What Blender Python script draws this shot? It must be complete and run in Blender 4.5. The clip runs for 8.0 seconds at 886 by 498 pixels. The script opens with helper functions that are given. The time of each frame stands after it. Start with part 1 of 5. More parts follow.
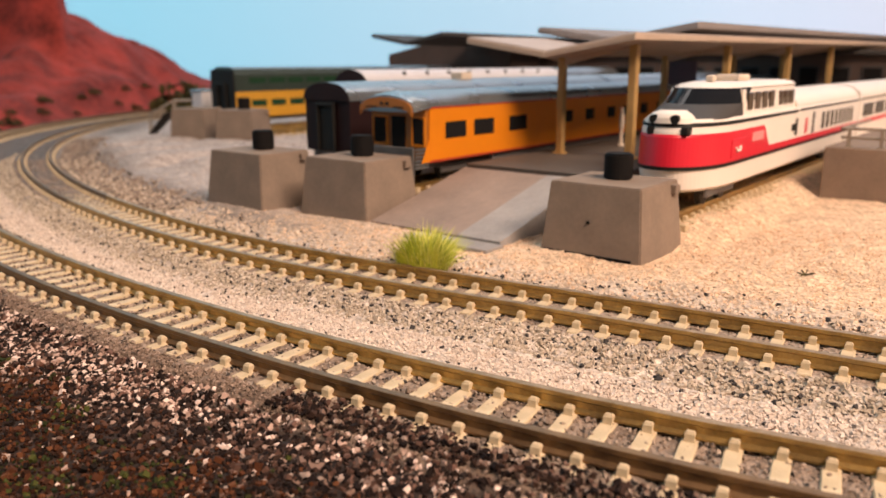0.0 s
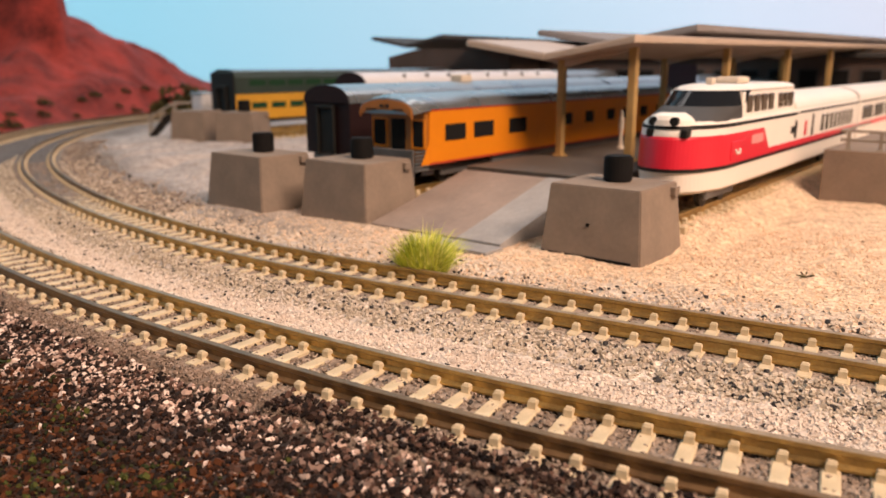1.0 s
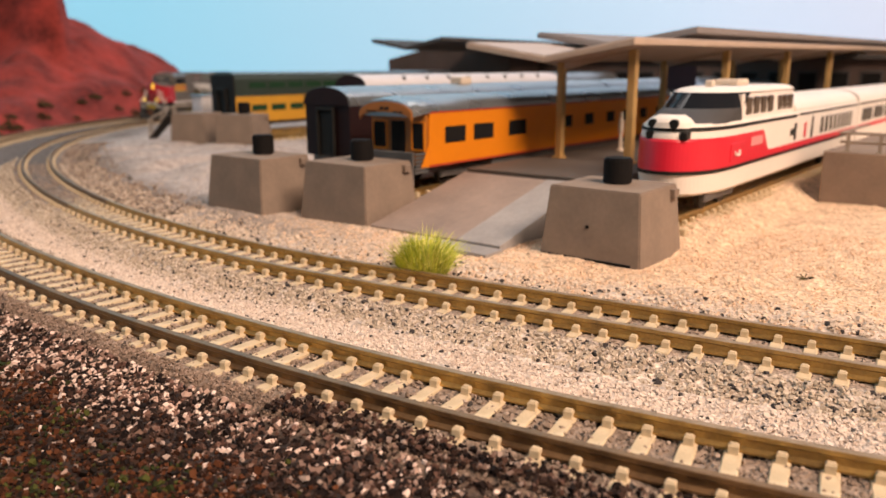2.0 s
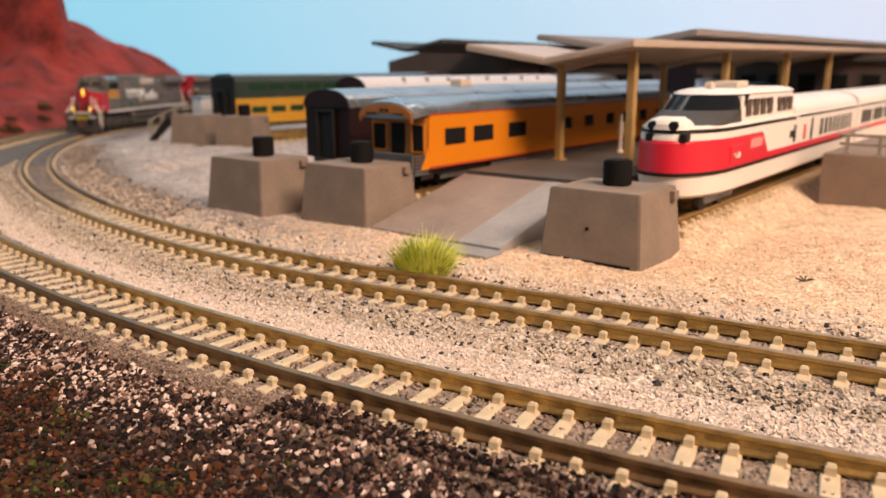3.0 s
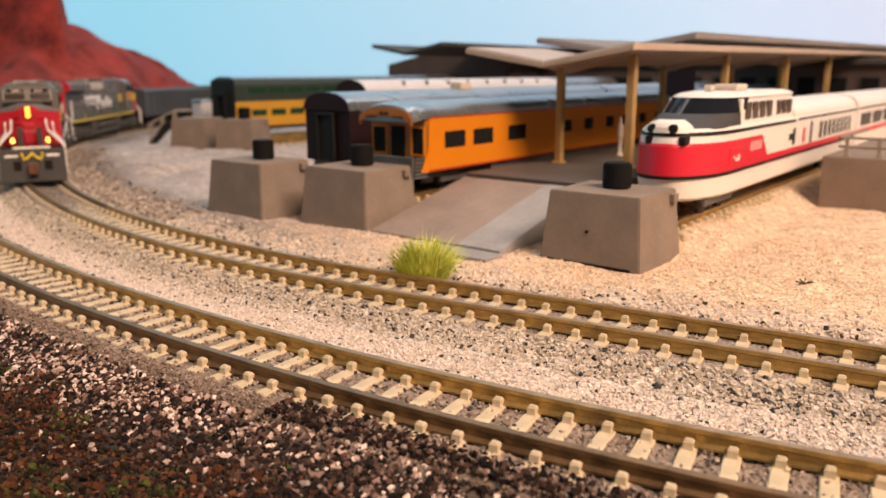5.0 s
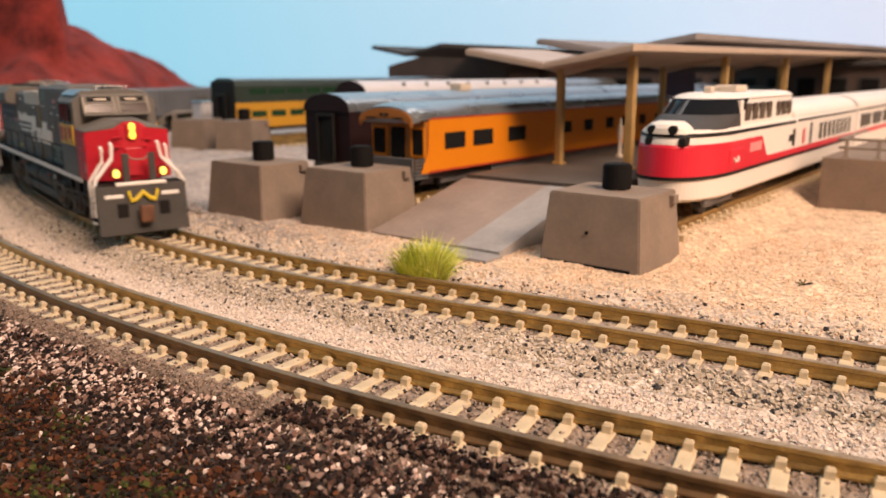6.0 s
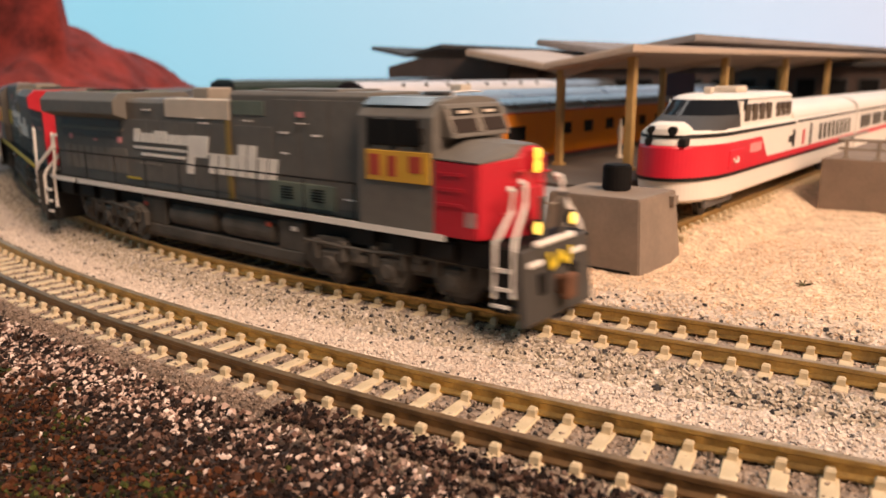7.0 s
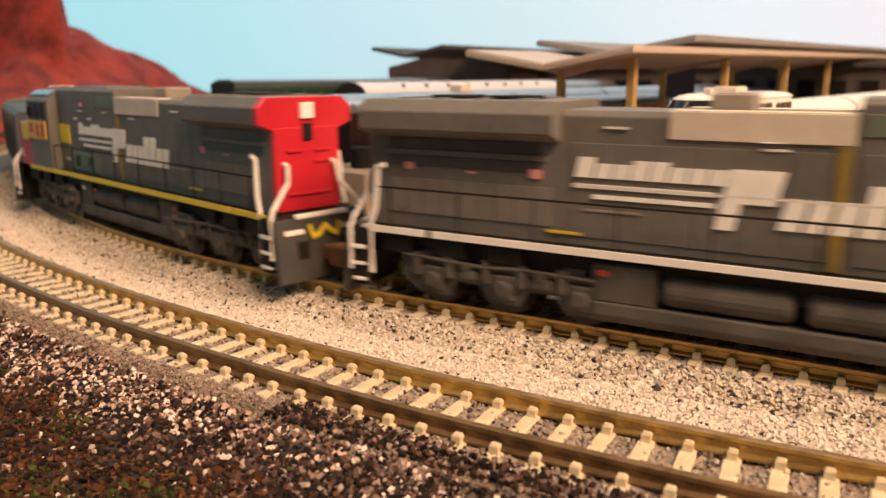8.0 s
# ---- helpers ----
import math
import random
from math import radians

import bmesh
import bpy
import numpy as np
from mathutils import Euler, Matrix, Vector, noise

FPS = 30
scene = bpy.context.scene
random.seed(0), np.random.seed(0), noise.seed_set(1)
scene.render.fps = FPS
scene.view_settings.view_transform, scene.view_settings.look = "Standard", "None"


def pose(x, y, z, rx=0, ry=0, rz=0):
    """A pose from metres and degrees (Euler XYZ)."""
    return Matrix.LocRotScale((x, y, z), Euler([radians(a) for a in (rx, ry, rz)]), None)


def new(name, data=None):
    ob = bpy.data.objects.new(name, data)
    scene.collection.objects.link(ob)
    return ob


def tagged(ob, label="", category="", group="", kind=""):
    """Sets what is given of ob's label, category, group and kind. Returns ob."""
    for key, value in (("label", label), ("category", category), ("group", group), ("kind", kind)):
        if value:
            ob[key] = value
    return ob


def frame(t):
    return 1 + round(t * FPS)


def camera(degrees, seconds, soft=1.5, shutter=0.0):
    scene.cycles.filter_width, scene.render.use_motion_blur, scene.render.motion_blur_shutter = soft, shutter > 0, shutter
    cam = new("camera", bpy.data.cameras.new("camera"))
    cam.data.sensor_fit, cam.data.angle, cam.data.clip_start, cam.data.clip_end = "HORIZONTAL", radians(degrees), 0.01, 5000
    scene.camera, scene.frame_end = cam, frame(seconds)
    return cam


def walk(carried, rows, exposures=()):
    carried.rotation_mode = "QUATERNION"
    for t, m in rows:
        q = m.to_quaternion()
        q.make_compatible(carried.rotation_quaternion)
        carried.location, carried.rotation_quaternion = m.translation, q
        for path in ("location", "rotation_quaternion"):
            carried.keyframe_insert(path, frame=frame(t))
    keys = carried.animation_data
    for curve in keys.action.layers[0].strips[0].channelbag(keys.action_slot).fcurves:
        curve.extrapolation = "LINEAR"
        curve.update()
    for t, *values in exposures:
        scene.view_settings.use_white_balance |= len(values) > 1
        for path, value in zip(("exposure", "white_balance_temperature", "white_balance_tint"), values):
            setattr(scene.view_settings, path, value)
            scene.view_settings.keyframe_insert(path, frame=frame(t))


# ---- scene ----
M = 0.001                       # lengths below are in millimetres of a 1:160 model railway
PSI = radians(51.2)             # heading of the station tracks
SAND = -1.2                     # sand level; the near track's rail tops are at 0

# ---------------------------------------------------------------- camera
cam = camera(60.2, 8.0, soft=1.5, shutter=0.4)
cam.data.dof.use_dof = True
cam.data.dof.focus_distance = 0.104
cam.data.dof.aperture_fstop = 38.0
WAY = [
    (0.0, 76.3652, -0.130, 0.009, -0.00003, 0.00012, 0.03586),
    (0.5, 76.4615, -0.131, 0.006, -0.00001, 0.00005, 0.03585),
    (1.0, 76.5514, -0.133, 0.003, 0.00000, -0.00001, 0.03584),
    (1.5, 76.6352, -0.136, -0.001, 0.00001, -0.00006, 0.03584),
    (3.0, 76.8518, -0.152, -0.011, 0.00002, -0.00021, 0.03586),
    (3.5, 76.9131, -0.158, -0.015, 0.00001, -0.00025, 0.03588),
    (4.0, 76.9693, -0.163, -0.018, 0.00001, -0.00029, 0.03589),
    (4.5, 77.0206, -0.168, -0.021, 0.00001, -0.00033, 0.03590),
    (6.0, 77.1473, -0.177, -0.028, 0.00000, -0.00041, 0.03593),
    (6.5, 77.1812, -0.177, -0.029, 0.00000, -0.00044, 0.03592),
    (7.0, 77.2111, -0.175, -0.030, 0.00000, -0.00046, 0.03591),
    (7.5, 77.2375, -0.171, -0.030, 0.00000, -0.00048, 0.03590),
    (8.0, 77.2604, -0.164, -0.029, 0.00000, -0.00050, 0.03587),
]
walk(cam, [(t, pose(x, y, z, rx, 0, rz) @ pose(0, 0, 0, 0, 0, roll)) for t, rx, roll, rz, x, y, z in WAY],
     exposures=[(0.0, 0.0, 6500, 10), (6.4, 0.0, 6550, 10), (7.0, 0.0, 6750, 10), (7.7, 0.0, 7200, 10), (8.0, 0.2, 7600, 10)])

# ---------------------------------------------------------------- light: a room with unseen lamps, two of them added as fill
world = bpy.data.worlds.new("room_air")
scene.world = world
world.use_nodes = True
world.node_tree.nodes["Background"].inputs[0].default_value = (1.0, 0.90, 0.80, 1)
world.node_tree.nodes["Background"].inputs[1].default_value = 0.02
scene.view_settings.exposure = 0.0


def room_lamp(x, y, power, sx=0.9, sy=0.3, color=(1.0, 0.84, 0.66), z=1.28):
    data = bpy.data.lights.new("room_lamp", "AREA")
    data.shape, data.size, data.size_y, data.energy, data.color = "RECTANGLE", sx, sy, power, color
    ob = new("room_lamp", data)
    ob.matrix_world = pose(x, y, z)
    return ob


# Key from the right front, hung well below the ceiling with no fixture.
room_lamp(0.55, -0.46, 31.5, 0.7, 0.4, color=(1.0, 0.73, 0.555), z=0.78)
# Two helper lamps: a weak left fill and one added for the backdrop.
room_lamp(-0.60, 0.10, 1.4, color=(1.0, 0.92, 0.90))
room_lamp(0.2, 1.0, 7.0, 1.6, 0.2, color=(1.0, 0.92, 0.88))


# ---------------------------------------------------------------- materials
def mat(name, color, rough=0.6, metal=0.0, var=0.12, scale=0.4, bump=0.0, bscale=None, spec=0.5, tint=None, coat=0.0, stain=0.0):
    """A surface with two scales of colour variation and fine relief. scale: size of the coarse variation per mm."""
    m = bpy.data.materials.new(name)
    m.use_nodes = True
    nt = m.node_tree
    N, L = nt.nodes, nt.links
    b = N["Principled BSDF"]
    b.inputs["Roughness"].default_value, b.inputs["Metallic"].default_value = rough, metal
    b.inputs["Specular IOR Level"].default_value = spec
    b.inputs["Coat Weight"].default_value = coat
    tc = N.new("ShaderNodeTexCoord")
    n1 = N.new("ShaderNodeTexNoise")
    n1.inputs["Scale"].default_value, n1.inputs["Detail"].default_value = scale * 1000, 4
    n2 = N.new("ShaderNodeTexNoise")
    n2.inputs["Scale"].default_value, n2.inputs["Detail"].default_value = scale * 9000, 2
    L.new(tc.outputs["Object"], n1.inputs["Vector"])
    L.new(tc.outputs["Object"], n2.inputs["Vector"])
    add = N.new("ShaderNodeMath")
    add.operation = "MULTIPLY_ADD"
    L.new(n2.outputs["Fac"], add.inputs[0])
    add.inputs[1].default_value = 0.4
    L.new(n1.outputs["Fac"], add.inputs[2])
    ramp = N.new("ShaderNodeValToRGB")
    c = Vector(color)
    t = Vector(tint) if tint else c
    ramp.color_ramp.elements[0].position, ramp.color_ramp.elements[1].position = 0.4, 1.0
    ramp.color_ramp.elements[0].color = (*(t * (1 - var)), 1)
    ramp.color_ramp.elements[1].color = (*(c * (1 + var)), 1)
    L.new(add.outputs[0], ramp.inputs[0])
    L.new(ramp.outputs[0], b.inputs["Base Color"])
    if stain:
        rr = N.new("ShaderNodeMapRange")
        rr.inputs["To Min"].default_value, rr.inputs["To Max"].default_value = max(rough - stain, 0.03), min(rough + stain, 1)
        L.new(n1.outputs["Fac"], rr.inputs["Value"])
        L.new(rr.outputs[0], b.inputs["Roughness"])
    if bump:
        n3 = N.new("ShaderNodeTexNoise")
        n3.inputs["Scale"].default_value, n3.inputs["Detail"].default_value = (bscale or scale * 4) * 1000, 5
        L.new(tc.outputs["Object"], n3.inputs["Vector"])
        bp = N.new("ShaderNodeBump")
        bp.inputs["Strength"].default_value, bp.inputs["Distance"].default_value = 0.6, bump * M
        L.new(n3.outputs["Fac"], bp.inputs["Height"])
        L.new(bp.outputs[0], b.inputs["Normal"])
    return m


def grains(name, colors, rough=0.85, spread=None):
    """Loose stones: each island takes its own colour out of the list."""
    m = bpy.data.materials.new(name)
    m.use_nodes = True
    nt = m.node_tree
    N, L = nt.nodes, nt.links
    b = N["Principled BSDF"]
    b.inputs["Roughness"].default_value = rough
    b.inputs["Specular IOR Level"].default_value = 0.15
    g = N.new("ShaderNodeNewGeometry")
    ramp = N.new("ShaderNodeValToRGB")
    ramp.color_ramp.interpolation = "CONSTANT"
    e = ramp.color_ramp.elements
    while len(e) < len(colors):
        e.new(0.5)
    at = 0.0
    for el, (w, col) in zip(e, colors):
        el.position, el.color = at, (*col, 1)
        at += w
    L.new(g.outputs["Random Per Island"], ramp.inputs[0])
    tc = N.new("ShaderNodeTexCoord")
    n = N.new("ShaderNodeTexNoise")
    n.inputs["Scale"].default_value, n.inputs["Detail"].default_value = 1500, 3
    L.new(tc.outputs["Object"], n.inputs["Vector"])
    mr = N.new("ShaderNodeMapRange")
    mr.inputs["To Min"].default_value, mr.inputs["To Max"].default_value = 0.75, 1.25
    L.new(n.outputs["Fac"], mr.inputs["Value"])
    mix = N.new("ShaderNodeMix")
    mix.data_type, mix.blend_type = "RGBA", "MULTIPLY"
    mix.inputs["Factor"].default_value = 1.0
    L.new(ramp.outputs[0], mix.inputs["A"])
    L.new(mr.outputs[0], mix.inputs["B"])
    L.new(mix.outputs["Result"], b.inputs["Base Color"])
    return m


def glow(name, color, strength):
    m = bpy.data.materials.new(name)
    m.use_nodes = True
    b = m.node_tree.nodes["Principled BSDF"]
    b.inputs["Base Color"].default_value = (*color, 1)
    b.inputs["Emission Color"].default_value = (*color, 1)
    b.inputs["Emission Strength"].default_value = strength
    return m


def glass(name, color, rough=0.2):
    m = bpy.data.materials.new(name)
    m.use_nodes = True
    b = m.node_tree.nodes["Principled BSDF"]
    b.inputs["Base Color"].default_value = (*color, 1)
    b.inputs["Roughness"].default_value = rough
    b.inputs["Specular IOR Level"].default_value = 0.06
    b.inputs["Coat Weight"].default_value = 0.04
    b.inputs["Coat Roughness"].default_value = 0.03
    return m


# ---------------------------------------------------------------- mesh helpers (millimetres)
def part(name, bm, material, parent=None, label="", smooth=False, m=None):
    """Links a bmesh, given in mm, as one mesh object under a thing or a part."""
    me = bpy.data.meshes.new(name)
    bmesh.ops.scale(bm, vec=(M, M, M), verts=bm.verts)
    bm.normal_update()
    bm.to_mesh(me)
    bm.free()
    me.materials.append(material)
    if smooth:
        for f in me.polygons:
            f.use_smooth = True
    ob = new(name, me)
    if parent is not None:
        ob.parent = parent
    if m is not None:
        ob.matrix_basis = m
    if label:
        ob["label"] = label
    return ob


def thing(name, m, label, category, group=""):
    ob = new(name)
    ob.empty_display_size = 0.01
    ob.matrix_world = m
    return tagged(ob, label, category, group)


def mm(x, y, z, rx=0, ry=0, rz=0):
    return pose(x * M, y * M, z * M, rx, ry, rz)


def st(u, v, z=0.0, turn=0.0):
    """A pose in the station's frame: u along its tracks, v across them to the far side."""
    c, s = math.cos(PSI), math.sin(PSI)
    return pose((u * c - v * s) * M, (u * s + v * c) * M, z * M, 0, 0, math.degrees(PSI) + turn)


def box(bm, x0, x1, y0, y1, z0, z1, bev=0.0, seg=1):
    vs = [bm.verts.new((x, y, z)) for x in (x0, x1) for y in (y0, y1) for z in (z0, z1)]
    fs = [bm.faces.new([vs[i] for i in f]) for f in ((0, 1, 3, 2), (4, 6, 7, 5), (0, 4, 5, 1), (2, 3, 7, 6), (0, 2, 6, 4), (1, 5, 7, 3))]
    if bev:
        es = {e for f in fs for e in f.edges}
        bmesh.ops.bevel(bm, geom=list(es), offset=bev, segments=seg, affect="EDGES", profile=0.5)
    return bm


def boxes(*rows, bev=0.0):
    bm = bmesh.new()
    for r in rows:
        box(bm, *r, bev=bev)
    return bm


def loft(bm, rings, closed=True, caps=True):
    """Skin between rings of equal point count."""
    vr = [[bm.verts.new(p) for p in r] for r in rings]
    n = len(vr[0])
    for a, b in zip(vr, vr[1:]):
        for i in range(n if closed else n - 1):
            j = (i + 1) % n
            bm.faces.new((a[i], a[j], b[j], b[i]))
    if caps and closed:
        bm.faces.new(list(reversed(vr[0])))
        bm.faces.new(vr[-1])
    return bm


def tidy(bm):
    bmesh.ops.recalc_face_normals(bm, faces=bm.faces)
    return bm


def prism(profile, axis, a, b, bev=0.0):
    """A closed 2D profile swept from a to b along an axis. x: profile is (y, z); y: (x, z); z: (x, y)."""
    put = {"x": lambda p, t: (t, p[0], p[1]), "y": lambda p, t: (p[0], t, p[1]), "z": lambda p, t: (p[0], p[1], t)}[axis]
    bm = loft(bmesh.new(), [[put(p, a) for p in profile], [put(p, b) for p in profile]])
    if bev:
        bmesh.ops.bevel(bm, geom=list(bm.edges), offset=bev, segments=2, affect="EDGES", profile=0.5)
    return tidy(bm)


def tube(bm, pts, r, n=8):
    """A round bar along a bent line."""
    pts = [Vector(p) for p in pts]
    rings = []
    for i, p in enumerate(pts):
        d = (pts[min(i + 1, len(pts) - 1)] - pts[max(i - 1, 0)]).normalized()
        side = d.cross(Vector((0, 0, 1)))
        side = side.normalized() if side.length > 0.05 else Vector((0, 1, 0)) - d * d.y
        side.normalize()
        up = side.cross(d)
        rings.append([p + (side * math.cos(k * math.tau / n) + up * math.sin(k * math.tau / n)) * r for k in range(n)])
    loft(bm, rings)
    return tidy(bm)


def cyl(bm, axis, r0, r1, a, b, c=(0, 0), n=24):
    put = {"x": lambda p, t: (t, c[0] + p[0], c[1] + p[1]), "y": lambda p, t: (c[0] + p[0], t, c[1] + p[1]), "z": lambda p, t: (c[0] + p[0], c[1] + p[1], t)}[axis]
    ring = [(math.cos(k * math.tau / n), math.sin(k * math.tau / n)) for k in range(n)]
    loft(bm, [[put((x * r0, y * r0), a) for x, y in ring], [put((x * r1, y * r1), b) for x, y in ring]])
    return tidy(bm)


def raw_mesh(name, verts, faces, materials, smooth=False):
    me = bpy.data.meshes.new(name)
    me.vertices.add(len(verts))
    me.vertices.foreach_set("co", np.asarray(verts, np.float32).ravel())
    faces = np.asarray(faces, np.int32)
    k = faces.shape[1]
    me.loops.add(faces.size)
    me.loops.foreach_set("vertex_index", faces.ravel())
    me.polygons.add(len(faces))
    me.polygons.foreach_set("loop_start", np.arange(0, faces.size, k, dtype=np.int32))
    me.polygons.foreach_set("use_smooth", np.full(len(faces), smooth))
    me.update(calc_edges=True)
    me.validate()
    for m in materials:
        me.materials.append(m)
    return new(name, me)


# ---------------------------------------------------------------- track lines
def track_line(x0, y0, heading, knots, curves, back):
    """A line by its curvature: s (every mm), points and headings. s = 0 at (x0, y0); it runs back to -back straight on."""
    end = knots[-1]
    s = np.arange(0.0, end + 1)
    k = np.interp(s, knots, curves) * 1e-3
    a = heading + np.concatenate([[0], np.cumsum((k[1:] + k[:-1]) / 2)])
    mid = (a[1:] + a[:-1]) / 2
    x = x0 + np.concatenate([[0], np.cumsum(np.cos(mid))])
    y = y0 + np.concatenate([[0], np.cumsum(np.sin(mid))])
    r = np.arange(-back, 0.0)
    s = np.concatenate([r, s])
    x = np.concatenate([x0 + r * math.cos(heading), x])
    y = np.concatenate([y0 + r * math.sin(heading), y])
    a = np.concatenate([np.full(len(r), heading), a])
    return s, np.stack([x, y], 1), a


FAR_LINE = track_line(70.83, 82.89, 2.603, [0, 62, 124, 185, 247, 309, 371, 433, 495, 556, 618, 680, 830, 850, 1700],
                      [0.12, 0.27, -3.91, -2.01, -1.79, -2.1, -2.2, -2.28, -2.36, -2.4, -2.37, -2.34, -2.3, 0, 0], 260)
NEAR_LINE = track_line(39.45, 61.03, 2.70, [0, 40, 80, 120, 160, 200, 260, 760], [-2.09, -2.4, -1.84, -1.95, -1.78, -1.8, -2.0, -2.1], 160)
FAR_Z = 0.3


def on_line(line, s, off=0.0):
    ls, pts, a = line
    x, y, h = np.interp(s, ls, pts[:, 0]), np.interp(s, ls, pts[:, 1]), np.interp(s, ls, a)
    return x + np.sin(h) * off, y - np.cos(h) * off, h


# ---------------------------------------------------------------- surfaces of the place
def sky_paint():
    """Backdrop: a cyan-blue painted sky, paler to the right and towards the horizon; the board glows in place of
    lamplight.
    """
    m = bpy.data.materials.new("sky_paint")
    m.use_nodes = True
    N, L = m.node_tree.nodes, m.node_tree.links
    b = N["Principled BSDF"]
    b.inputs["Roughness"].default_value = 0.95
    tc = N.new("ShaderNodeTexCoord")
    sx = N.new("ShaderNodeSeparateXYZ")
    L.new(tc.outputs["Object"], sx.inputs[0])
    mr = N.new("ShaderNodeMapRange")
    mr.inputs["From Min"].default_value, mr.inputs["From Max"].default_value = -0.6, 1.0
    L.new(sx.outputs["X"], mr.inputs["Value"])
    n = N.new("ShaderNodeTexNoise")
    n.inputs["Scale"].default_value, n.inputs["Detail"].default_value = 3.0, 3
    L.new(tc.outputs["Object"], n.inputs["Vector"])
    add = N.new("ShaderNodeMath")
    add.operation = "MULTIPLY_ADD"
    L.new(n.outputs["Fac"], add.inputs[0])
    add.inputs[1].default_value = 0.12
    L.new(mr.outputs[0], add.inputs[2])
    r = N.new("ShaderNodeValToRGB")
    r.color_ramp.elements[0].color, r.color_ramp.elements[0].position = (0.34, 0.71, 0.90, 1), 0.1
    r.color_ramp.elements[1].color, r.color_ramp.elements[1].position = (0.66, 0.73, 0.90, 1), 0.95
    L.new(add.outputs[0], r.inputs[0])
    L.new(r.outputs[0], b.inputs["Base Color"])
    L.new(r.outputs[0], b.inputs["Emission Color"])
    # The paint itself gives off light, added to brighten the board.
    b.inputs["Emission Strength"].default_value = 0.80
    return m


paint_sky = sky_paint()
plaster = mat("plaster", (0.26, 0.235, 0.21), 0.9, var=0.05, scale=0.01)
rock_red = mat("red_rock", (0.35, 0.045, 0.034), 0.95, var=0.40, scale=0.035, bump=3.0, bscale=0.09, tint=(0.10, 0.013, 0.010))
tie_tan = mat("tie_tan", (0.56, 0.455, 0.31), 0.75, var=0.14, scale=0.6, bump=0.05, bscale=2.0, tint=(0.48, 0.38, 0.24))
rail_brass = mat("rail_brass", (0.50, 0.335, 0.115), 0.36, metal=0.75, var=0.2, scale=0.25, bump=0.02, bscale=3.0, tint=(0.28, 0.19, 0.085), stain=0.12)
rail_polish = mat("rail_polish", (0.40, 0.30, 0.20), 0.48, metal=0.7, var=0.15, scale=0.3, bump=0.01, bscale=3.0, tint=(0.26, 0.165, 0.07), stain=0.12)
# Worn brown metal; on the near outer rail its darkness also paints in shade.
rail_worn_shaded = mat("rail_worn_shaded", (0.24, 0.145, 0.07), 0.45, metal=0.7, var=0.25, scale=0.2, bump=0.02, bscale=3.0, tint=(0.16, 0.095, 0.05), stain=0.12)
concrete = mat("block_concrete", (0.235, 0.178, 0.136), 0.85, var=0.12, scale=0.12, bump=0.06, bscale=1.2, tint=(0.20, 0.152, 0.12))
rubber = mat("black_rubber", (0.008, 0.007, 0.007), 0.75, spec=0.15, var=0.3, scale=0.5)
ramp_brown = mat("ramp_brown", (0.27, 0.205, 0.17), 0.75, var=0.2, scale=0.08, bump=0.05, tint=(0.24, 0.19, 0.165))
ramp_grey = mat("ramp_grey", (0.31, 0.29, 0.28), 0.7, var=0.15, scale=0.1, bump=0.05, tint=(0.26, 0.245, 0.24))
platform_grey = mat("platform_grey", (0.088, 0.070, 0.058), 0.7, var=0.18, scale=0.06, bump=0.04)
platform_edge = mat("platform_edge", (0.09, 0.07, 0.06), 0.8, var=0.2, scale=0.2)
canopy_tan = mat("canopy_tan", (0.46, 0.355, 0.28), 0.7, var=0.08, scale=0.08, bump=0.03)
canopy_top = mat("canopy_top", (0.44, 0.385, 0.365), 0.7, var=0.1, scale=0.05, bump=0.03)
canopy_dark = mat("canopy_dark", (0.05, 0.046, 0.046), 0.75, var=0.25, scale=0.08)
canopy_slate = mat("canopy_slate", (0.24, 0.215, 0.21), 0.75, var=0.15, scale=0.05)
post_ochre = mat("post_ochre", (0.43, 0.265, 0.095), 0.6, var=0.15, scale=0.3, bump=0.03)
rail_grey = mat("handrail_grey", (0.26, 0.22, 0.18), 0.6, var=0.15, scale=0.5)


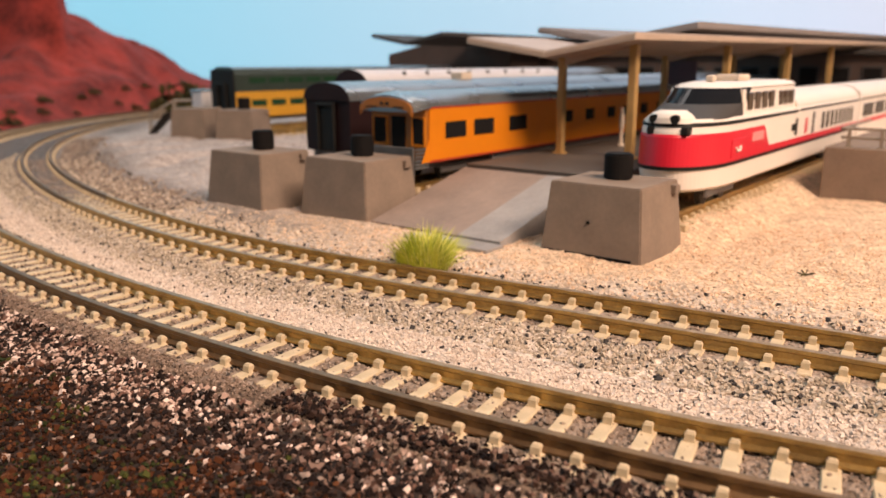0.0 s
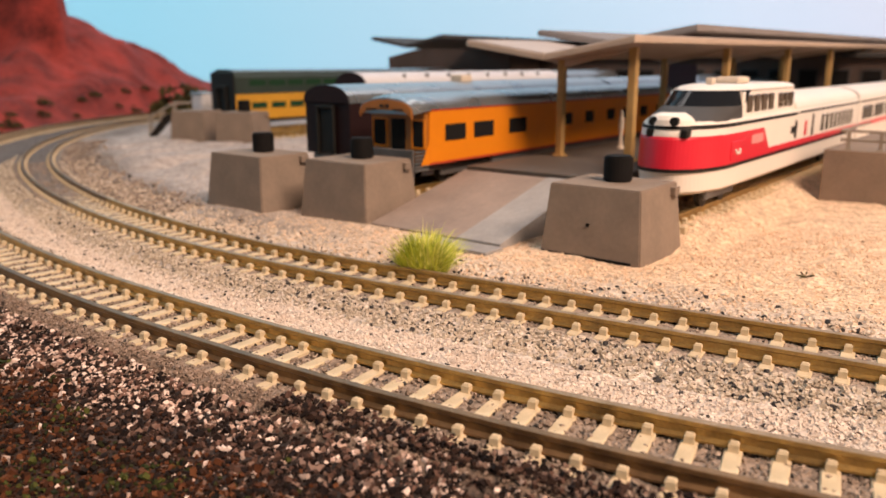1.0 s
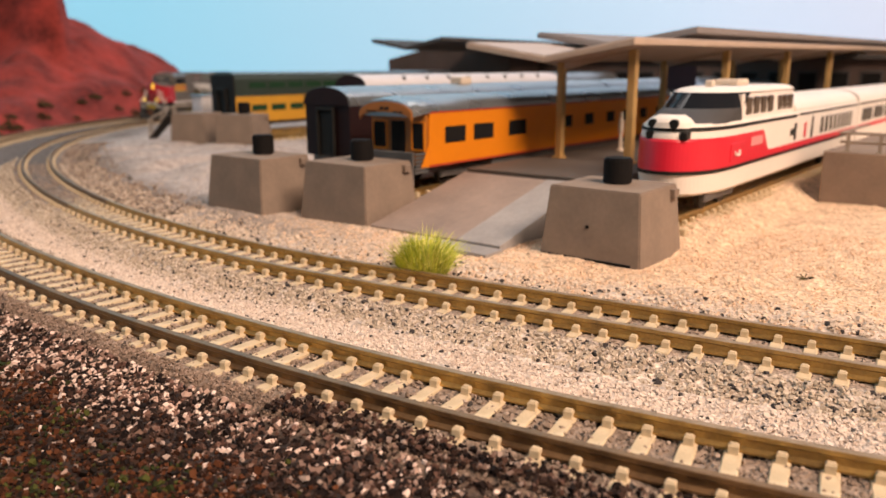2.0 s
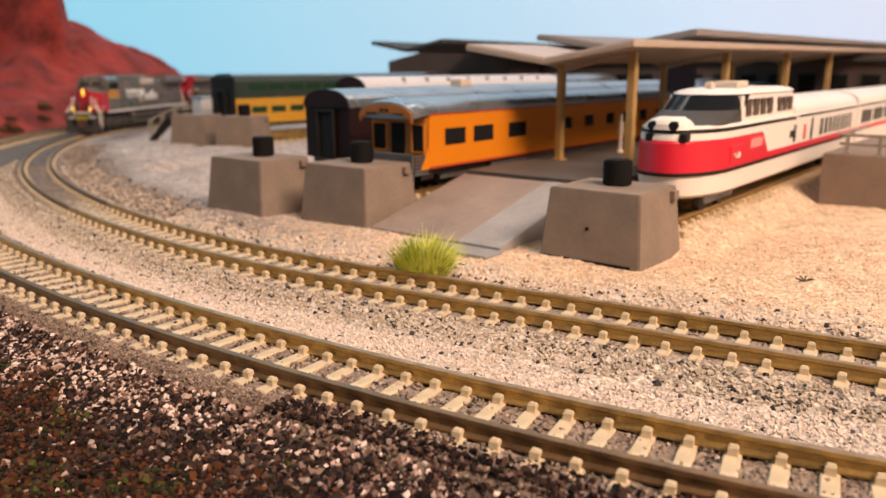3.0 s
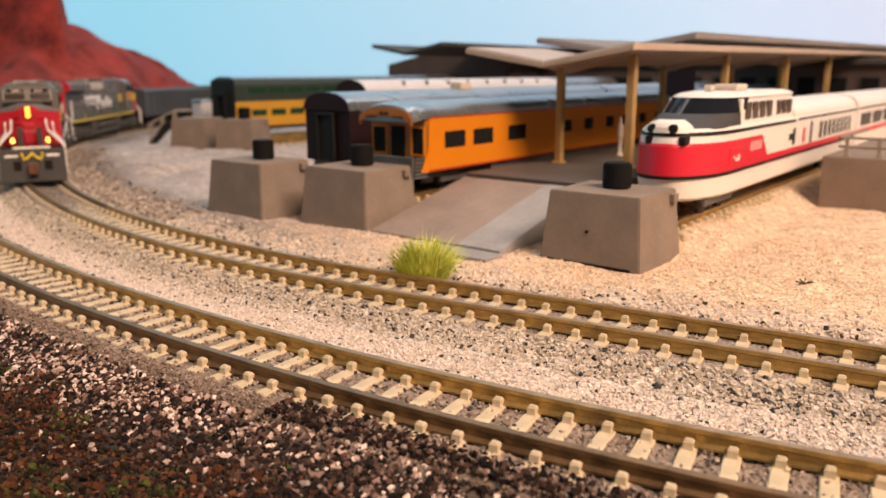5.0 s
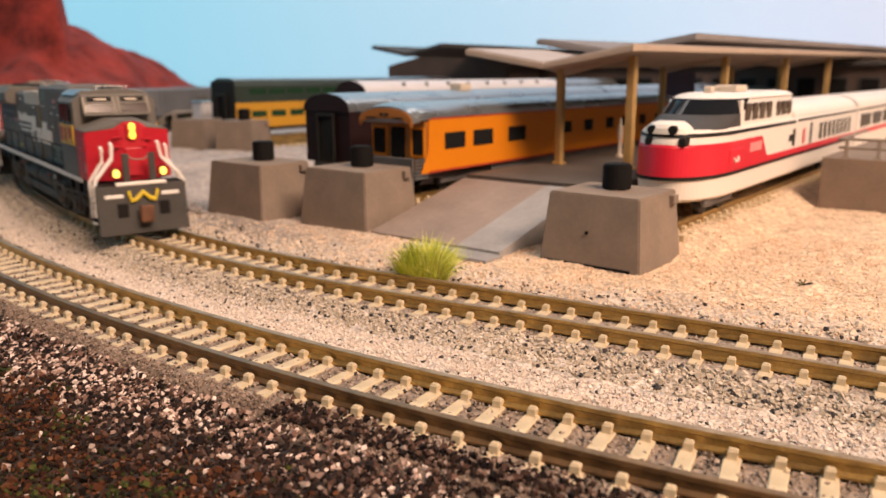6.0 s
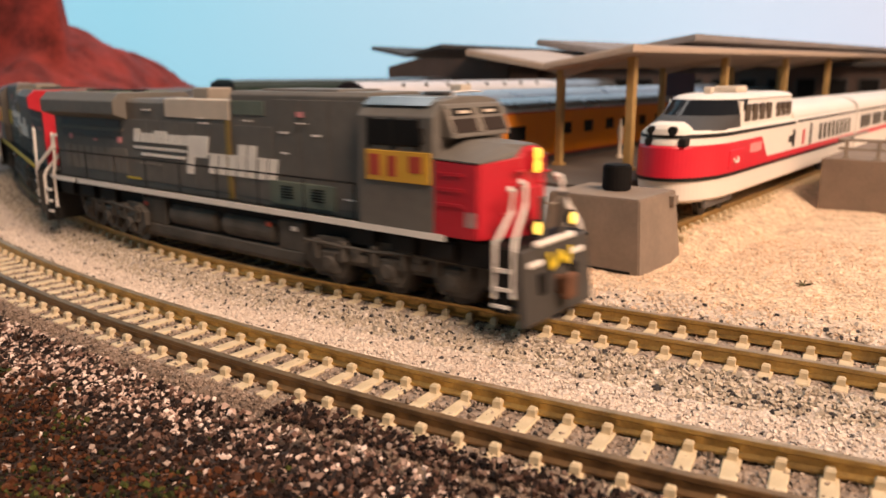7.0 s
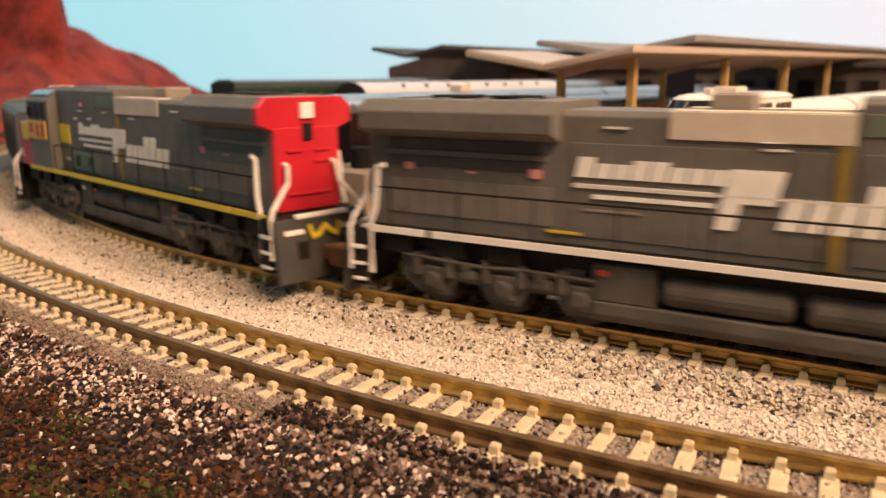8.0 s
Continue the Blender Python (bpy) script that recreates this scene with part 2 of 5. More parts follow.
def soil_material():
    """Ground: the base colour of each zone comes with the sheet, grain and relief from noise."""
    m = bpy.data.materials.new("layout_soil")
    m.use_nodes = True
    N, L = m.node_tree.nodes, m.node_tree.links
    b = N["Principled BSDF"]
    b.inputs["Roughness"].default_value = 0.95
    at = N.new("ShaderNodeAttribute")
    at.attribute_name = "soil"
    tc = N.new("ShaderNodeTexCoord")
    vo = N.new("ShaderNodeTexVoronoi")
    vo.inputs["Scale"].default_value = 1700
    L.new(tc.outputs["Object"], vo.inputs["Vector"])
    n = N.new("ShaderNodeTexNoise")
    n.inputs["Scale"].default_value, n.inputs["Detail"].default_value = 260, 6
    L.new(tc.outputs["Object"], n.inputs["Vector"])
    sep = N.new("ShaderNodeSeparateColor")
    L.new(vo.outputs["Color"], sep.inputs[0])
    mr = N.new("ShaderNodeMapRange")
    mr.inputs["To Min"].default_value, mr.inputs["To Max"].default_value = 0.62, 1.25
    L.new(sep.outputs[0], mr.inputs["Value"])
    mr2 = N.new("ShaderNodeMapRange")
    mr2.inputs["From Min"].default_value, mr2.inputs["From Max"].default_value = 0.3, 0.7
    mr2.inputs["To Min"].default_value, mr2.inputs["To Max"].default_value = 0.78, 1.15
    L.new(n.outputs["Fac"], mr2.inputs["Value"])
    mul = N.new("ShaderNodeMath")
    mul.operation = "MULTIPLY"
    L.new(mr.outputs[0], mul.inputs[0])
    L.new(mr2.outputs[0], mul.inputs[1])
    mix = N.new("ShaderNodeMix")
    mix.data_type, mix.blend_type = "RGBA", "MULTIPLY"
    mix.inputs["Factor"].default_value = 1.0
    L.new(at.outputs["Color"], mix.inputs["A"])
    L.new(mul.outputs[0], mix.inputs["B"])
    L.new(mix.outputs["Result"], b.inputs["Base Color"])
    bp = N.new("ShaderNodeBump")
    bp.inputs["Strength"].default_value, bp.inputs["Distance"].default_value = 0.8, 0.0004
    L.new(vo.outputs["Distance"], bp.inputs["Height"])
    L.new(bp.outputs[0], b.inputs["Normal"])
    return m


soil = soil_material()
STATION_TRACKS = (67.5, 139.0, 170.0, 240.0, 275.0, 300.0, 328.0, 346.0)


def side_of(line, x, y, step=3):
    """Signed distance from a line, positive on the station's side."""
    ls, pts, a = line
    p, h = pts[::step], a[::step]
    out = np.empty(len(x))
    for i in range(0, len(x), 4000):
        dx, dy = x[i:i + 4000, None] - p[None, :, 0], y[i:i + 4000, None] - p[None, :, 1]
        j = (dx * dx + dy * dy).argmin(1)
        r = np.arange(len(j))
        out[i:i + 4000] = dx[r, j] * np.sin(h[j]) - dy[r, j] * np.cos(h[j])
        far = np.hypot(dx[r, j], dy[r, j])
        out[i:i + 4000] = np.where(np.abs(out[i:i + 4000]) > far - 2, out[i:i + 4000], np.sign(out[i:i + 4000] + 1e-9) * far)
    return out


def relief(x, y, full=False):
    """Height of the ground in mm."""
    d1, d2 = side_of(FAR_LINE, x, y), side_of(NEAR_LINE, x, y)
    z = np.interp(d2, [-70, -30, -15, -12.4, -10.6, -9.2, -7.5, 7.5, 9.5, 13, 17], [-13, -7.8, -4.6, -4.0, -2.5, -2.25, -2.4, -2.45, -2.5, -4.0, -4.2])
    z1 = np.interp(d1, [-15, -13.5, -9, -7.5, 7.5, 9, 12, 20], [-4.2, -4.0, -2.0, -2.0, -2.12, -2.0, -1.6, SAND])
    z1 = z1 + np.where(np.abs(d1) < 9.5, 0.50, 0.0) * np.clip((y - 185) / 60, 0, 1)
    z = np.where(d1 > -15, z1, z)
    u, v = x * math.cos(PSI) + y * math.sin(PSI), -x * math.sin(PSI) + y * math.cos(PSI)
    bed = np.zeros_like(x)
    for vc in STATION_TRACKS:
        bed = np.maximum(bed, np.interp(np.abs(v - vc), [8.5, 16], [1, 0]))
    inside = np.interp(u, [146, 160], [0, 1]) * np.interp(d1, [16, 26], [0, 1])
    z = z + bed * inside * (2.3 - SAND)
    wob = 0.5 * np.sin(x * 0.11 + 1.7 * np.sin(y * 0.07)) * np.sin(y * 0.13 + 0.6)
    z = z + wob * np.where(np.abs(d1) < 11, 0.1, 1) * np.where(np.abs(d2) < 11, 0.1, 1)
    return (z, d1, d2, u, v) if full else z


def ground():
    def axis(lo, fine0, fine1, hi, step):
        mid = np.arange(fine0, fine1, step)
        a, b = [fine0], [fine1]
        while a[-1] > lo:
            a.append(a[-1] - max(step, (fine0 - a[-1]) * 0.16 + step))
        while b[-1] < hi:
            b.append(b[-1] + max(step, (b[-1] - fine1) * 0.16 + step))
        return np.concatenate([a[::-1][:-1], mid, b])
    xs, ys = axis(-1500, -230, 170, 1500, 1.6), axis(-1500, 30, 330, 1400, 1.6)
    X, Y = np.meshgrid(xs, ys)
    x, y = X.ravel(), Y.ravel()
    z, d1, d2, u, v = relief(x, y, True)
    rng = np.random.default_rng(3)
    z = z + rng.normal(0, 0.12, len(z))
    nx, ny = len(xs), len(ys)
    i = np.arange(nx * ny).reshape(ny, nx)
    f = np.stack([i[:-1, :-1], i[:-1, 1:], i[1:, 1:], i[1:, :-1]], -1).reshape(-1, 4)
    ob = raw_mesh("ground", np.stack([x, y, z], 1) * M, f, [soil], smooth=True)
    dark, ballast, sand, turf = (np.array(c) for c in ((0.022, 0.014, 0.012), (0.56, 0.47, 0.40), (0.70, 0.515, 0.36), (0.030, 0.014, 0.008)))
    k = lambda d, a, b: np.clip((d - a) / (b - a), 0, 1)[:, None]
    col = np.repeat(turf[None], len(x), 0)
    col = col + (dark - col) * k(d2 + 2 * np.sin(x * 0.2), -29, -19)
    col = col + (np.array((0.22, 0.155, 0.115)) - col) * k(d2, -13, -11)
    col = col + (ballast - col) * k(d2, -2, 2)
    col = col + (sand - col) * k(d1 + 3 * np.sin(u * 0.1) * np.cos(v * 0.15), 12, 24)
    bed = np.array((0.28, 0.215, 0.17))
    col = col + (bed - col) * np.maximum(1 - k(np.abs(d2), 8.2, 9.6), (1 - k(np.abs(d1), 8.2, 9.0)) * 0.8)
    grey = np.array((0.43, 0.385, 0.37))
    col = col + (grey - col) * (k(v, 85, 200) * k(d1, 10, 14) * 0.9)
    # Dark patches inside the curve: cinders plus ground shadow put into the soil colour.
    patch = np.clip(0.5 + 1.1 * np.sin(x * 0.07 + 1.0) * np.sin(y * 0.06 + 0.4 * np.sin(x * 0.11)), 0, 1)[:, None]
    col = col + (np.array((0.17, 0.145, 0.13)) - col) * (k(d1, 9, 12) * (1 - k(d1, 20, 34)) * k(y, 150, 200) * (0.35 + 0.65 * patch))
    cinder = np.array((0.155, 0.135, 0.125))
    col = col + (cinder - col) * (k(y, 190, 260) * (1 - k(d1, 4, 12)))
    at = ob.data.attributes.new("soil", "FLOAT_COLOR", "POINT")
    at.data.foreach_set("color", np.concatenate([col, np.ones((len(col), 1))], 1).astype(np.float32).ravel())
    tagged(ob, "gravelled and sanded top of a model railway", "ground", kind="structure")


ground()


def stones(name, n, s0, s1, o0, o1, line, size, material, label, seed, lift=0.15, keep=None):
    """Loose grains as one body of stuff, spread along a track line between two offsets."""
    rng = np.random.default_rng(seed)
    s, o = rng.uniform(s0, s1, n), rng.uniform(o0, o1, n)
    x, y, h = on_line(line, s, o)
    z, d1, d2, u, v = relief(x, y, True)
    ok = np.ones(n, bool) if keep is None else keep(d1, d2, u, v, rng.uniform(0, 1, n))
    x, y, z = x[ok], y[ok], z[ok]
    n = len(x)
    r = size * np.clip(rng.lognormal(0, 0.3, n), 0.45, 1.9) * 0.5
    cube = np.array([(i, j, k) for i in (-1, 1) for j in (-1, 1) for k in (-1, 1)], float) * 0.72
    P = cube[None] * rng.uniform(0.55, 1.2, (n, 8, 3))
    q = rng.normal(size=(n, 4))
    q /= np.linalg.norm(q, axis=1)[:, None]
    w, a, b, c = q.T
    R = np.stack([1 - 2 * (b * b + c * c), 2 * (a * b - c * w), 2 * (a * c + b * w), 2 * (a * b + c * w), 1 - 2 * (a * a + c * c), 2 * (b * c - a * w),
                  2 * (a * c - b * w), 2 * (b * c + a * w), 1 - 2 * (a * a + b * b)], 1).reshape(n, 3, 3)
    P = np.einsum("nij,nkj->nki", R, P * rng.uniform(0.7, 1.25, (n, 1, 3))) * r[:, None, None]
    P += np.stack([x, y, z + r * lift], 1)[:, None, :]
    f = np.array([(0, 1, 3, 2), (4, 6, 7, 5), (0, 4, 5, 1), (2, 3, 7, 6), (0, 2, 6, 4), (1, 5, 7, 3)])
    F = (f[None] + (np.arange(n) * 8)[:, None, None]).reshape(-1, 4)
    ob = raw_mesh(name, P.reshape(-1, 3) * M, F, [material])
    return tagged(ob, label, "gravel", kind="stuff")


# Dark stone, darkened further to hold the shade near the camera.
dark_grain = grains("dark_gravel", [(0.44, (0.012, 0.007, 0.006)), (0.24, (0.036, 0.020, 0.015)), (0.18, (0.085, 0.046, 0.034)), (0.10, (0.18, 0.116, 0.092)), (0.04, (0.34, 0.26, 0.22))])
turf_grain = grains("brown_turf", [(0.36, (0.030, 0.011, 0.005)), (0.28, (0.075, 0.026, 0.011)), (0.18, (0.010, 0.006, 0.004)), (0.10, (0.12, 0.046, 0.020)), (0.08, (0.030, 0.030, 0.010))])
pale_grain = grains("pale_ballast", [(0.03, (0.06, 0.055, 0.055)), (0.315, (0.53, 0.44, 0.375)), (0.4, (0.60, 0.505, 0.435)), (0.255, (0.67, 0.575, 0.50))])
tan_grain = grains("shoulder_ballast", [(0.09, (0.05, 0.045, 0.045)), (0.26, (0.38, 0.315, 0.245)), (0.4, (0.46, 0.385, 0.305)), (0.25, (0.56, 0.475, 0.39))])
bed_grain = grains("bed_ballast", [(0.12, (0.05, 0.045, 0.043)), (0.3, (0.21, 0.158, 0.122)), (0.33, (0.30, 0.232, 0.185)), (0.25, (0.39, 0.312, 0.255))])
shoulder_grain = grains("dusty_shoulder", [(0.12, (0.07, 0.052, 0.042)), (0.35, (0.18, 0.128, 0.098)), (0.35, (0.25, 0.182, 0.142)), (0.18, (0.34, 0.255, 0.205))])
sand_grain = grains("sand_grain", [(0.015, (0.16, 0.12, 0.085)), (0.33, (0.64, 0.46, 0.32)), (0.355, (0.69, 0.50, 0.355)), (0.3, (0.74, 0.555, 0.405))])
mixed_grain = grains("speckled_ballast", [(0.12, (0.05, 0.045, 0.045)), (0.40, (0.50, 0.41, 0.325)), (0.48, (0.64, 0.53, 0.43))])
stones("gravel", 60000, -20, 300, -48, -11.4, NEAR_LINE, 0.66, dark_grain, "coarse dark and rose crushed stone beside the track", 11,
       keep=lambda d1, d2, u, v, r: r < np.interp(d2, [-25, -18], [0.10, 1]))
# Dark stones on part-buried tie ends, also standing in for a shadow there.
stones("gravel", 2600, 14, 62, -11.0, -6.6, NEAR_LINE, 0.5, dark_grain, "dark stones over the tie ends, standing in for a shadow", 31, lift=1.1,
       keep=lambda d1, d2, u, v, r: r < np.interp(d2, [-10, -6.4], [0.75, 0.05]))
rose_grain = grains("rose_gravel", [(0.22, (0.028, 0.020, 0.018)), (0.18, (0.16, 0.090, 0.070)), (0.30, (0.44, 0.305, 0.25)), (0.30, (0.70, 0.55, 0.48))])
# Pale stones thin out rightwards, putting a shadow into the stone mix.
stones("gravel", 32000, -20, 330, -30, -11.2, NEAR_LINE, 0.58, rose_grain, "rose and grey crushed stone beside the track", 22, lift=0.35,
       keep=lambda d1, d2, u, v, r: r < np.interp(d2 - np.interp(v, [55, 115], [3.5, -3.5]), [-20, -13], [0.03, 0.9]))
stones("turf", 44000, -10, 280, -48, -13, NEAR_LINE, 0.5, turf_grain, "brown and green crumbly ground foam", 12, lift=0.8,
       keep=lambda d1, d2, u, v, r: r < np.interp(d2 + 2.5 * np.sin(u * 0.21) * np.sin(v * 0.17), [-24, -17], [1, 0.02]))
moss_grain = grains("green_foam", [(0.4, (0.022, 0.028, 0.007)), (0.35, (0.055, 0.060, 0.014)), (0.25, (0.012, 0.016, 0.006))])
stones("moss", 16000, -10, 280, -48, -16, NEAR_LINE, 0.5, moss_grain, "small patches of green ground foam", 21, lift=0.9,
       keep=lambda d1, d2, u, v, r: (np.sin(u * 0.33 + 1.3) * np.sin(v * 0.29 + 0.4 * np.sin(u * 0.2)) > np.interp(d2, [-30, -21], [-0.3, 0.75])))
stones("ballast", 30000, -30, 330, 8.6, 21, NEAR_LINE, 0.46, pale_grain, "pale fine ballast between the two tracks", 13,
       keep=lambda d1, d2, u, v, r: (d1 < -12.5) & (d2 > 8.8))
stones("ballast", 14000, -30, 300, -8.8, 8.8, NEAR_LINE, 0.42, bed_grain, "fine grey ballast between the ties", 14, lift=0.6)
stones("ballast", 16000, -30, 330, -12.4, -8.4, NEAR_LINE, 0.34, shoulder_grain, "fine dusty grey-brown ballast shoulder", 19, lift=0.1)
stones("ballast", 15000, -10, 360, -14.5, -8.4, FAR_LINE, 0.52, tan_grain, "tan and black ballast shoulder", 15)
stones("ballast", 12000, -10, 330, -8.4, 8.6, FAR_LINE, 0.42, bed_grain, "fine grey ballast between the ties", 16, lift=-0.2)
stones("ballast", 9000, 0, 330, 8.4, 22, FAR_LINE, 0.6, mixed_grain, "black and white speckled ballast edge", 17,
       keep=lambda d1, d2, u, v, r: r < np.interp(d1, [9, 22], [1, 0.15]))
# Grey stones deepen the same patches, part stone and part painted shadow.
stones("ballast", 8000, 185, 420, 9, 27, FAR_LINE, 0.7, bed_grain, "scattered dark grey stones inside the curve", 27,
       keep=lambda d1, d2, u, v, r: r < np.interp(d1, [9, 27], [1, 0.1]))
stones("sand", 34000, -20, 260, 9, 85, FAR_LINE, 0.46, sand_grain, "warm coarse sand in front of the station", 18, lift=-0.15,
       keep=lambda d1, d2, u, v, r: (u < 240) & (r < np.interp(v, [85, 170], [1, 0.06])))


# ---------------------------------------------------------------- curved tracks
def sweep_rail(line, s0, s1, off, z, name, parent, step=4.0, metal=None):
    half = [(0.9, -2.0), (0.9, -1.75), (0.26, -1.5), (0.26, -0.75), (0.5, -0.55), (0.5, -0.06), (0.4, 0.0)]
    prof = half + [(-a, b) for a, b in reversed(half)]
    rings = []
    for s in np.arange(s0, s1 + 0.1, step):
        x, y, h = on_line(line, s, off)
        nx, ny = math.sin(h), -math.cos(h)
        rings.append([(x + nx * a, y + ny * a, z + b) for a, b in prof])
    ob = part(name, tidy(loft(bmesh.new(), rings)), metal or rail_brass, parent)
    if metal is rail_worn_shaded:
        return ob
    ob.data.materials.append(rail_polish)
    for f in ob.data.polygons:
        if f.normal.z > 0.8 and f.center.z > (z - 0.1) * M:
            f.material_index = 1
    return ob


def tie_mesh():
    bm = bmesh.new()
    box(bm, -0.9, 0.9, -8.3, 8.3, -3.6, -2.0, bev=0.15)
    for yc in (-4.5, 4.5):
        for sgn in (-1, 1):
            a, b = yc + sgn * 0.55 + 0.5 * (1 if yc > 0 else -1), yc + sgn * 1.65 + 0.5 * (1 if yc > 0 else -1)
            lo, hi = min(a, b), max(a, b)
            ring = lambda z, g, d: [(-d, lo + g, z), (d, lo + g, z), (d, hi - g, z), (-d, hi - g, z)]
            loft(bm, [ring(-2.05, 0, 0.60), ring(-1.75, 0.03, 0.50), ring(-1.2, 0.08, 0.52), ring(-0.95, 0.3, 0.34)])
    tidy(bm)
    bmesh.ops.scale(bm, vec=(M, M, M), verts=bm.verts)
    me = bpy.data.meshes.new("tie")
    bm.to_mesh(me)
    bm.free()
    me.materials.append(tie_tan)
    return me


TIE = tie_mesh()


def laid_track(line, s0, s1, z, tie0, label, outer):
    tr = thing("track", mm(0, 0, 0), label, "track", "curved model tracks")
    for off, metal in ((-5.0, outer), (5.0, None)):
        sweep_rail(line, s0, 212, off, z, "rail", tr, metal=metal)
        sweep_rail(line, 212.2, s1, off, z, "rail", tr, metal=rail_worn_shaded)
    rng = random.Random(5)
    for s in np.arange(tie0 - 4.38 * int((tie0 - s0) / 4.38), s1, 4.38):
        x, y, h = on_line(line, s)
        t = new("tie", TIE)
        t.parent = tr
        t.matrix_basis = mm(x, y, z + rng.uniform(-0.06, 0.02), 0, 0, math.degrees(h) + rng.uniform(-1.2, 1.2))
    return tr


# The outer rail gets the darker metal in place of a shadow on it.
laid_track(NEAR_LINE, -120, 740, 0.0, 4.45 + 4.38 * 0, "brass-railed curved model track with tan plastic ties", rail_worn_shaded)
laid_track(FAR_LINE, -240, 820, FAR_Z, 8.2 + 8.6, "brass-railed curved model track carrying a train", None)

# ---------------------------------------------------------------- room around the layout
def slab(name, rows, material, label):
    ob = part(name, boxes(*rows), material)
    return tagged(ob, label, name.split("_")[0], kind="structure")


# Unseen walls and ceiling enclose the lamps; their dull grey limits bounced light.
slab("wall_south", [(-1700, 1700, -1700, -1650, -300, 1330)], plaster, "unseen plain room wall")
slab("wall_east", [(1650, 1700, -1650, 1500, -300, 1330)], plaster, "unseen plain room wall")
slab("wall_west", [(-1700, -1650, -1650, 1500, -300, 1330)], plaster, "unseen plain room wall")
slab("ceiling", [(-1700, 1700, -1700, 1700, 1330, 1380)], plaster, "unseen plain ceiling")


def backdrop():
    """Painted sky board that bends round the layout's corner."""
    line = [(-1640, -400)] + [(-900 - 740 * math.cos(a), 640 + 740 * math.sin(a)) for a in np.linspace(0, math.pi / 2, 14)] + [(1640, 1380)]
    bm = bmesh.new()
    loft(bm, [[(x, y, -60) for x, y in line], [(x, y, 1325) for x, y in line]], closed=False)
    for f in bm.faces:
        f.smooth = True
    back = bmesh.ops.extrude_face_region(bm, geom=list(bm.faces))
    bmesh.ops.translate(bm, vec=(-6, 12, 0), verts=[g for g in back["geom"] if isinstance(g, bmesh.types.BMVert)])
    tagged(part("backdrop", tidy(bm), paint_sky), "pale blue painted sky backdrop board", "backdrop", kind="structure")


backdrop()


# ---------------------------------------------------------------- red rock hills
HILL = []


def hill_height(x, y):
    xs, ys, z = HILL[0]
    return max(float(z[int(np.argmin(abs(ys - y))), int(np.argmin(abs(xs - x)))]), SAND - 2)


def hills():
    xs, ys = np.arange(-900, -150, 4.0), np.arange(470, 1100, 4.0)
    X, Y = np.meshgrid(xs, ys)
    x, y = X.ravel(), Y.ravel()
    d1 = side_of(FAR_LINE, x, y, 6)
    nz = np.array([noise.fractal(Vector((a * 0.012, b * 0.012, 0.3)), 0.9, 2.1, 5) for a, b in zip(x, y)])
    ng = np.array([noise.noise(Vector((a * 0.03, b * 0.012, 7.1))) for a, b in zip(x, y)])
    ridge = np.array([1 - abs(noise.noise(Vector((a * 0.022 + 0.006 * b, b * 0.011, 3.3)))) * 2.2 for a, b in zip(x, y)])
    crag = np.array([noise.noise(Vector((a * 0.07, b * 0.07, 9.3))) for a, b in zip(x, y)])
    r = np.hypot((x + 356) / 165, (y - 760) / 360)
    peak = 83 * np.clip(1 - r, 0, 1) ** 1.3
    cliff = -0.480 * y + 6 + 7 * ng
    butte = 170 * np.clip((cliff - x) / 7, 0, 1) * np.clip((y - 640) / 60, 0, 1)
    talus = np.clip((-235 - x) * 0.05, 0, 12) * np.clip((y - 500) / 200, 0, 1)
    z = -3 + np.maximum(peak + talus, butte) * (1 + 0.10 * nz) + 3.0 * nz * np.clip((peak + talus) / 20, 0, 1) + (9.0 * ridge - 6.0 + 3.0 * crag) * np.clip(peak / 25, 0, 1) * np.clip(r / 0.15, 0.3, 1)
    z = np.where(d1 > -52, np.minimum(z, -6), np.where(d1 > -80, z * np.clip((-52 - d1) / 28, 0, 1) - 5 * (1 - np.clip((-52 - d1) / 28, 0, 1)), z))
    HILL.append((xs, ys, z.reshape(len(ys), len(xs))))
    i = np.arange(len(x)).reshape(len(ys), len(xs))
    f = np.stack([i[:-1, :-1], i[:-1, 1:], i[1:, 1:], i[1:, :-1]], -1).reshape(-1, 4)
    ob = raw_mesh("rock_hill", np.stack([x, y, z], 1) * M, f, [rock_red], smooth=True)
    tagged(ob, "carved red sandstone hill and butte of a desert scene", "hill")


hills()


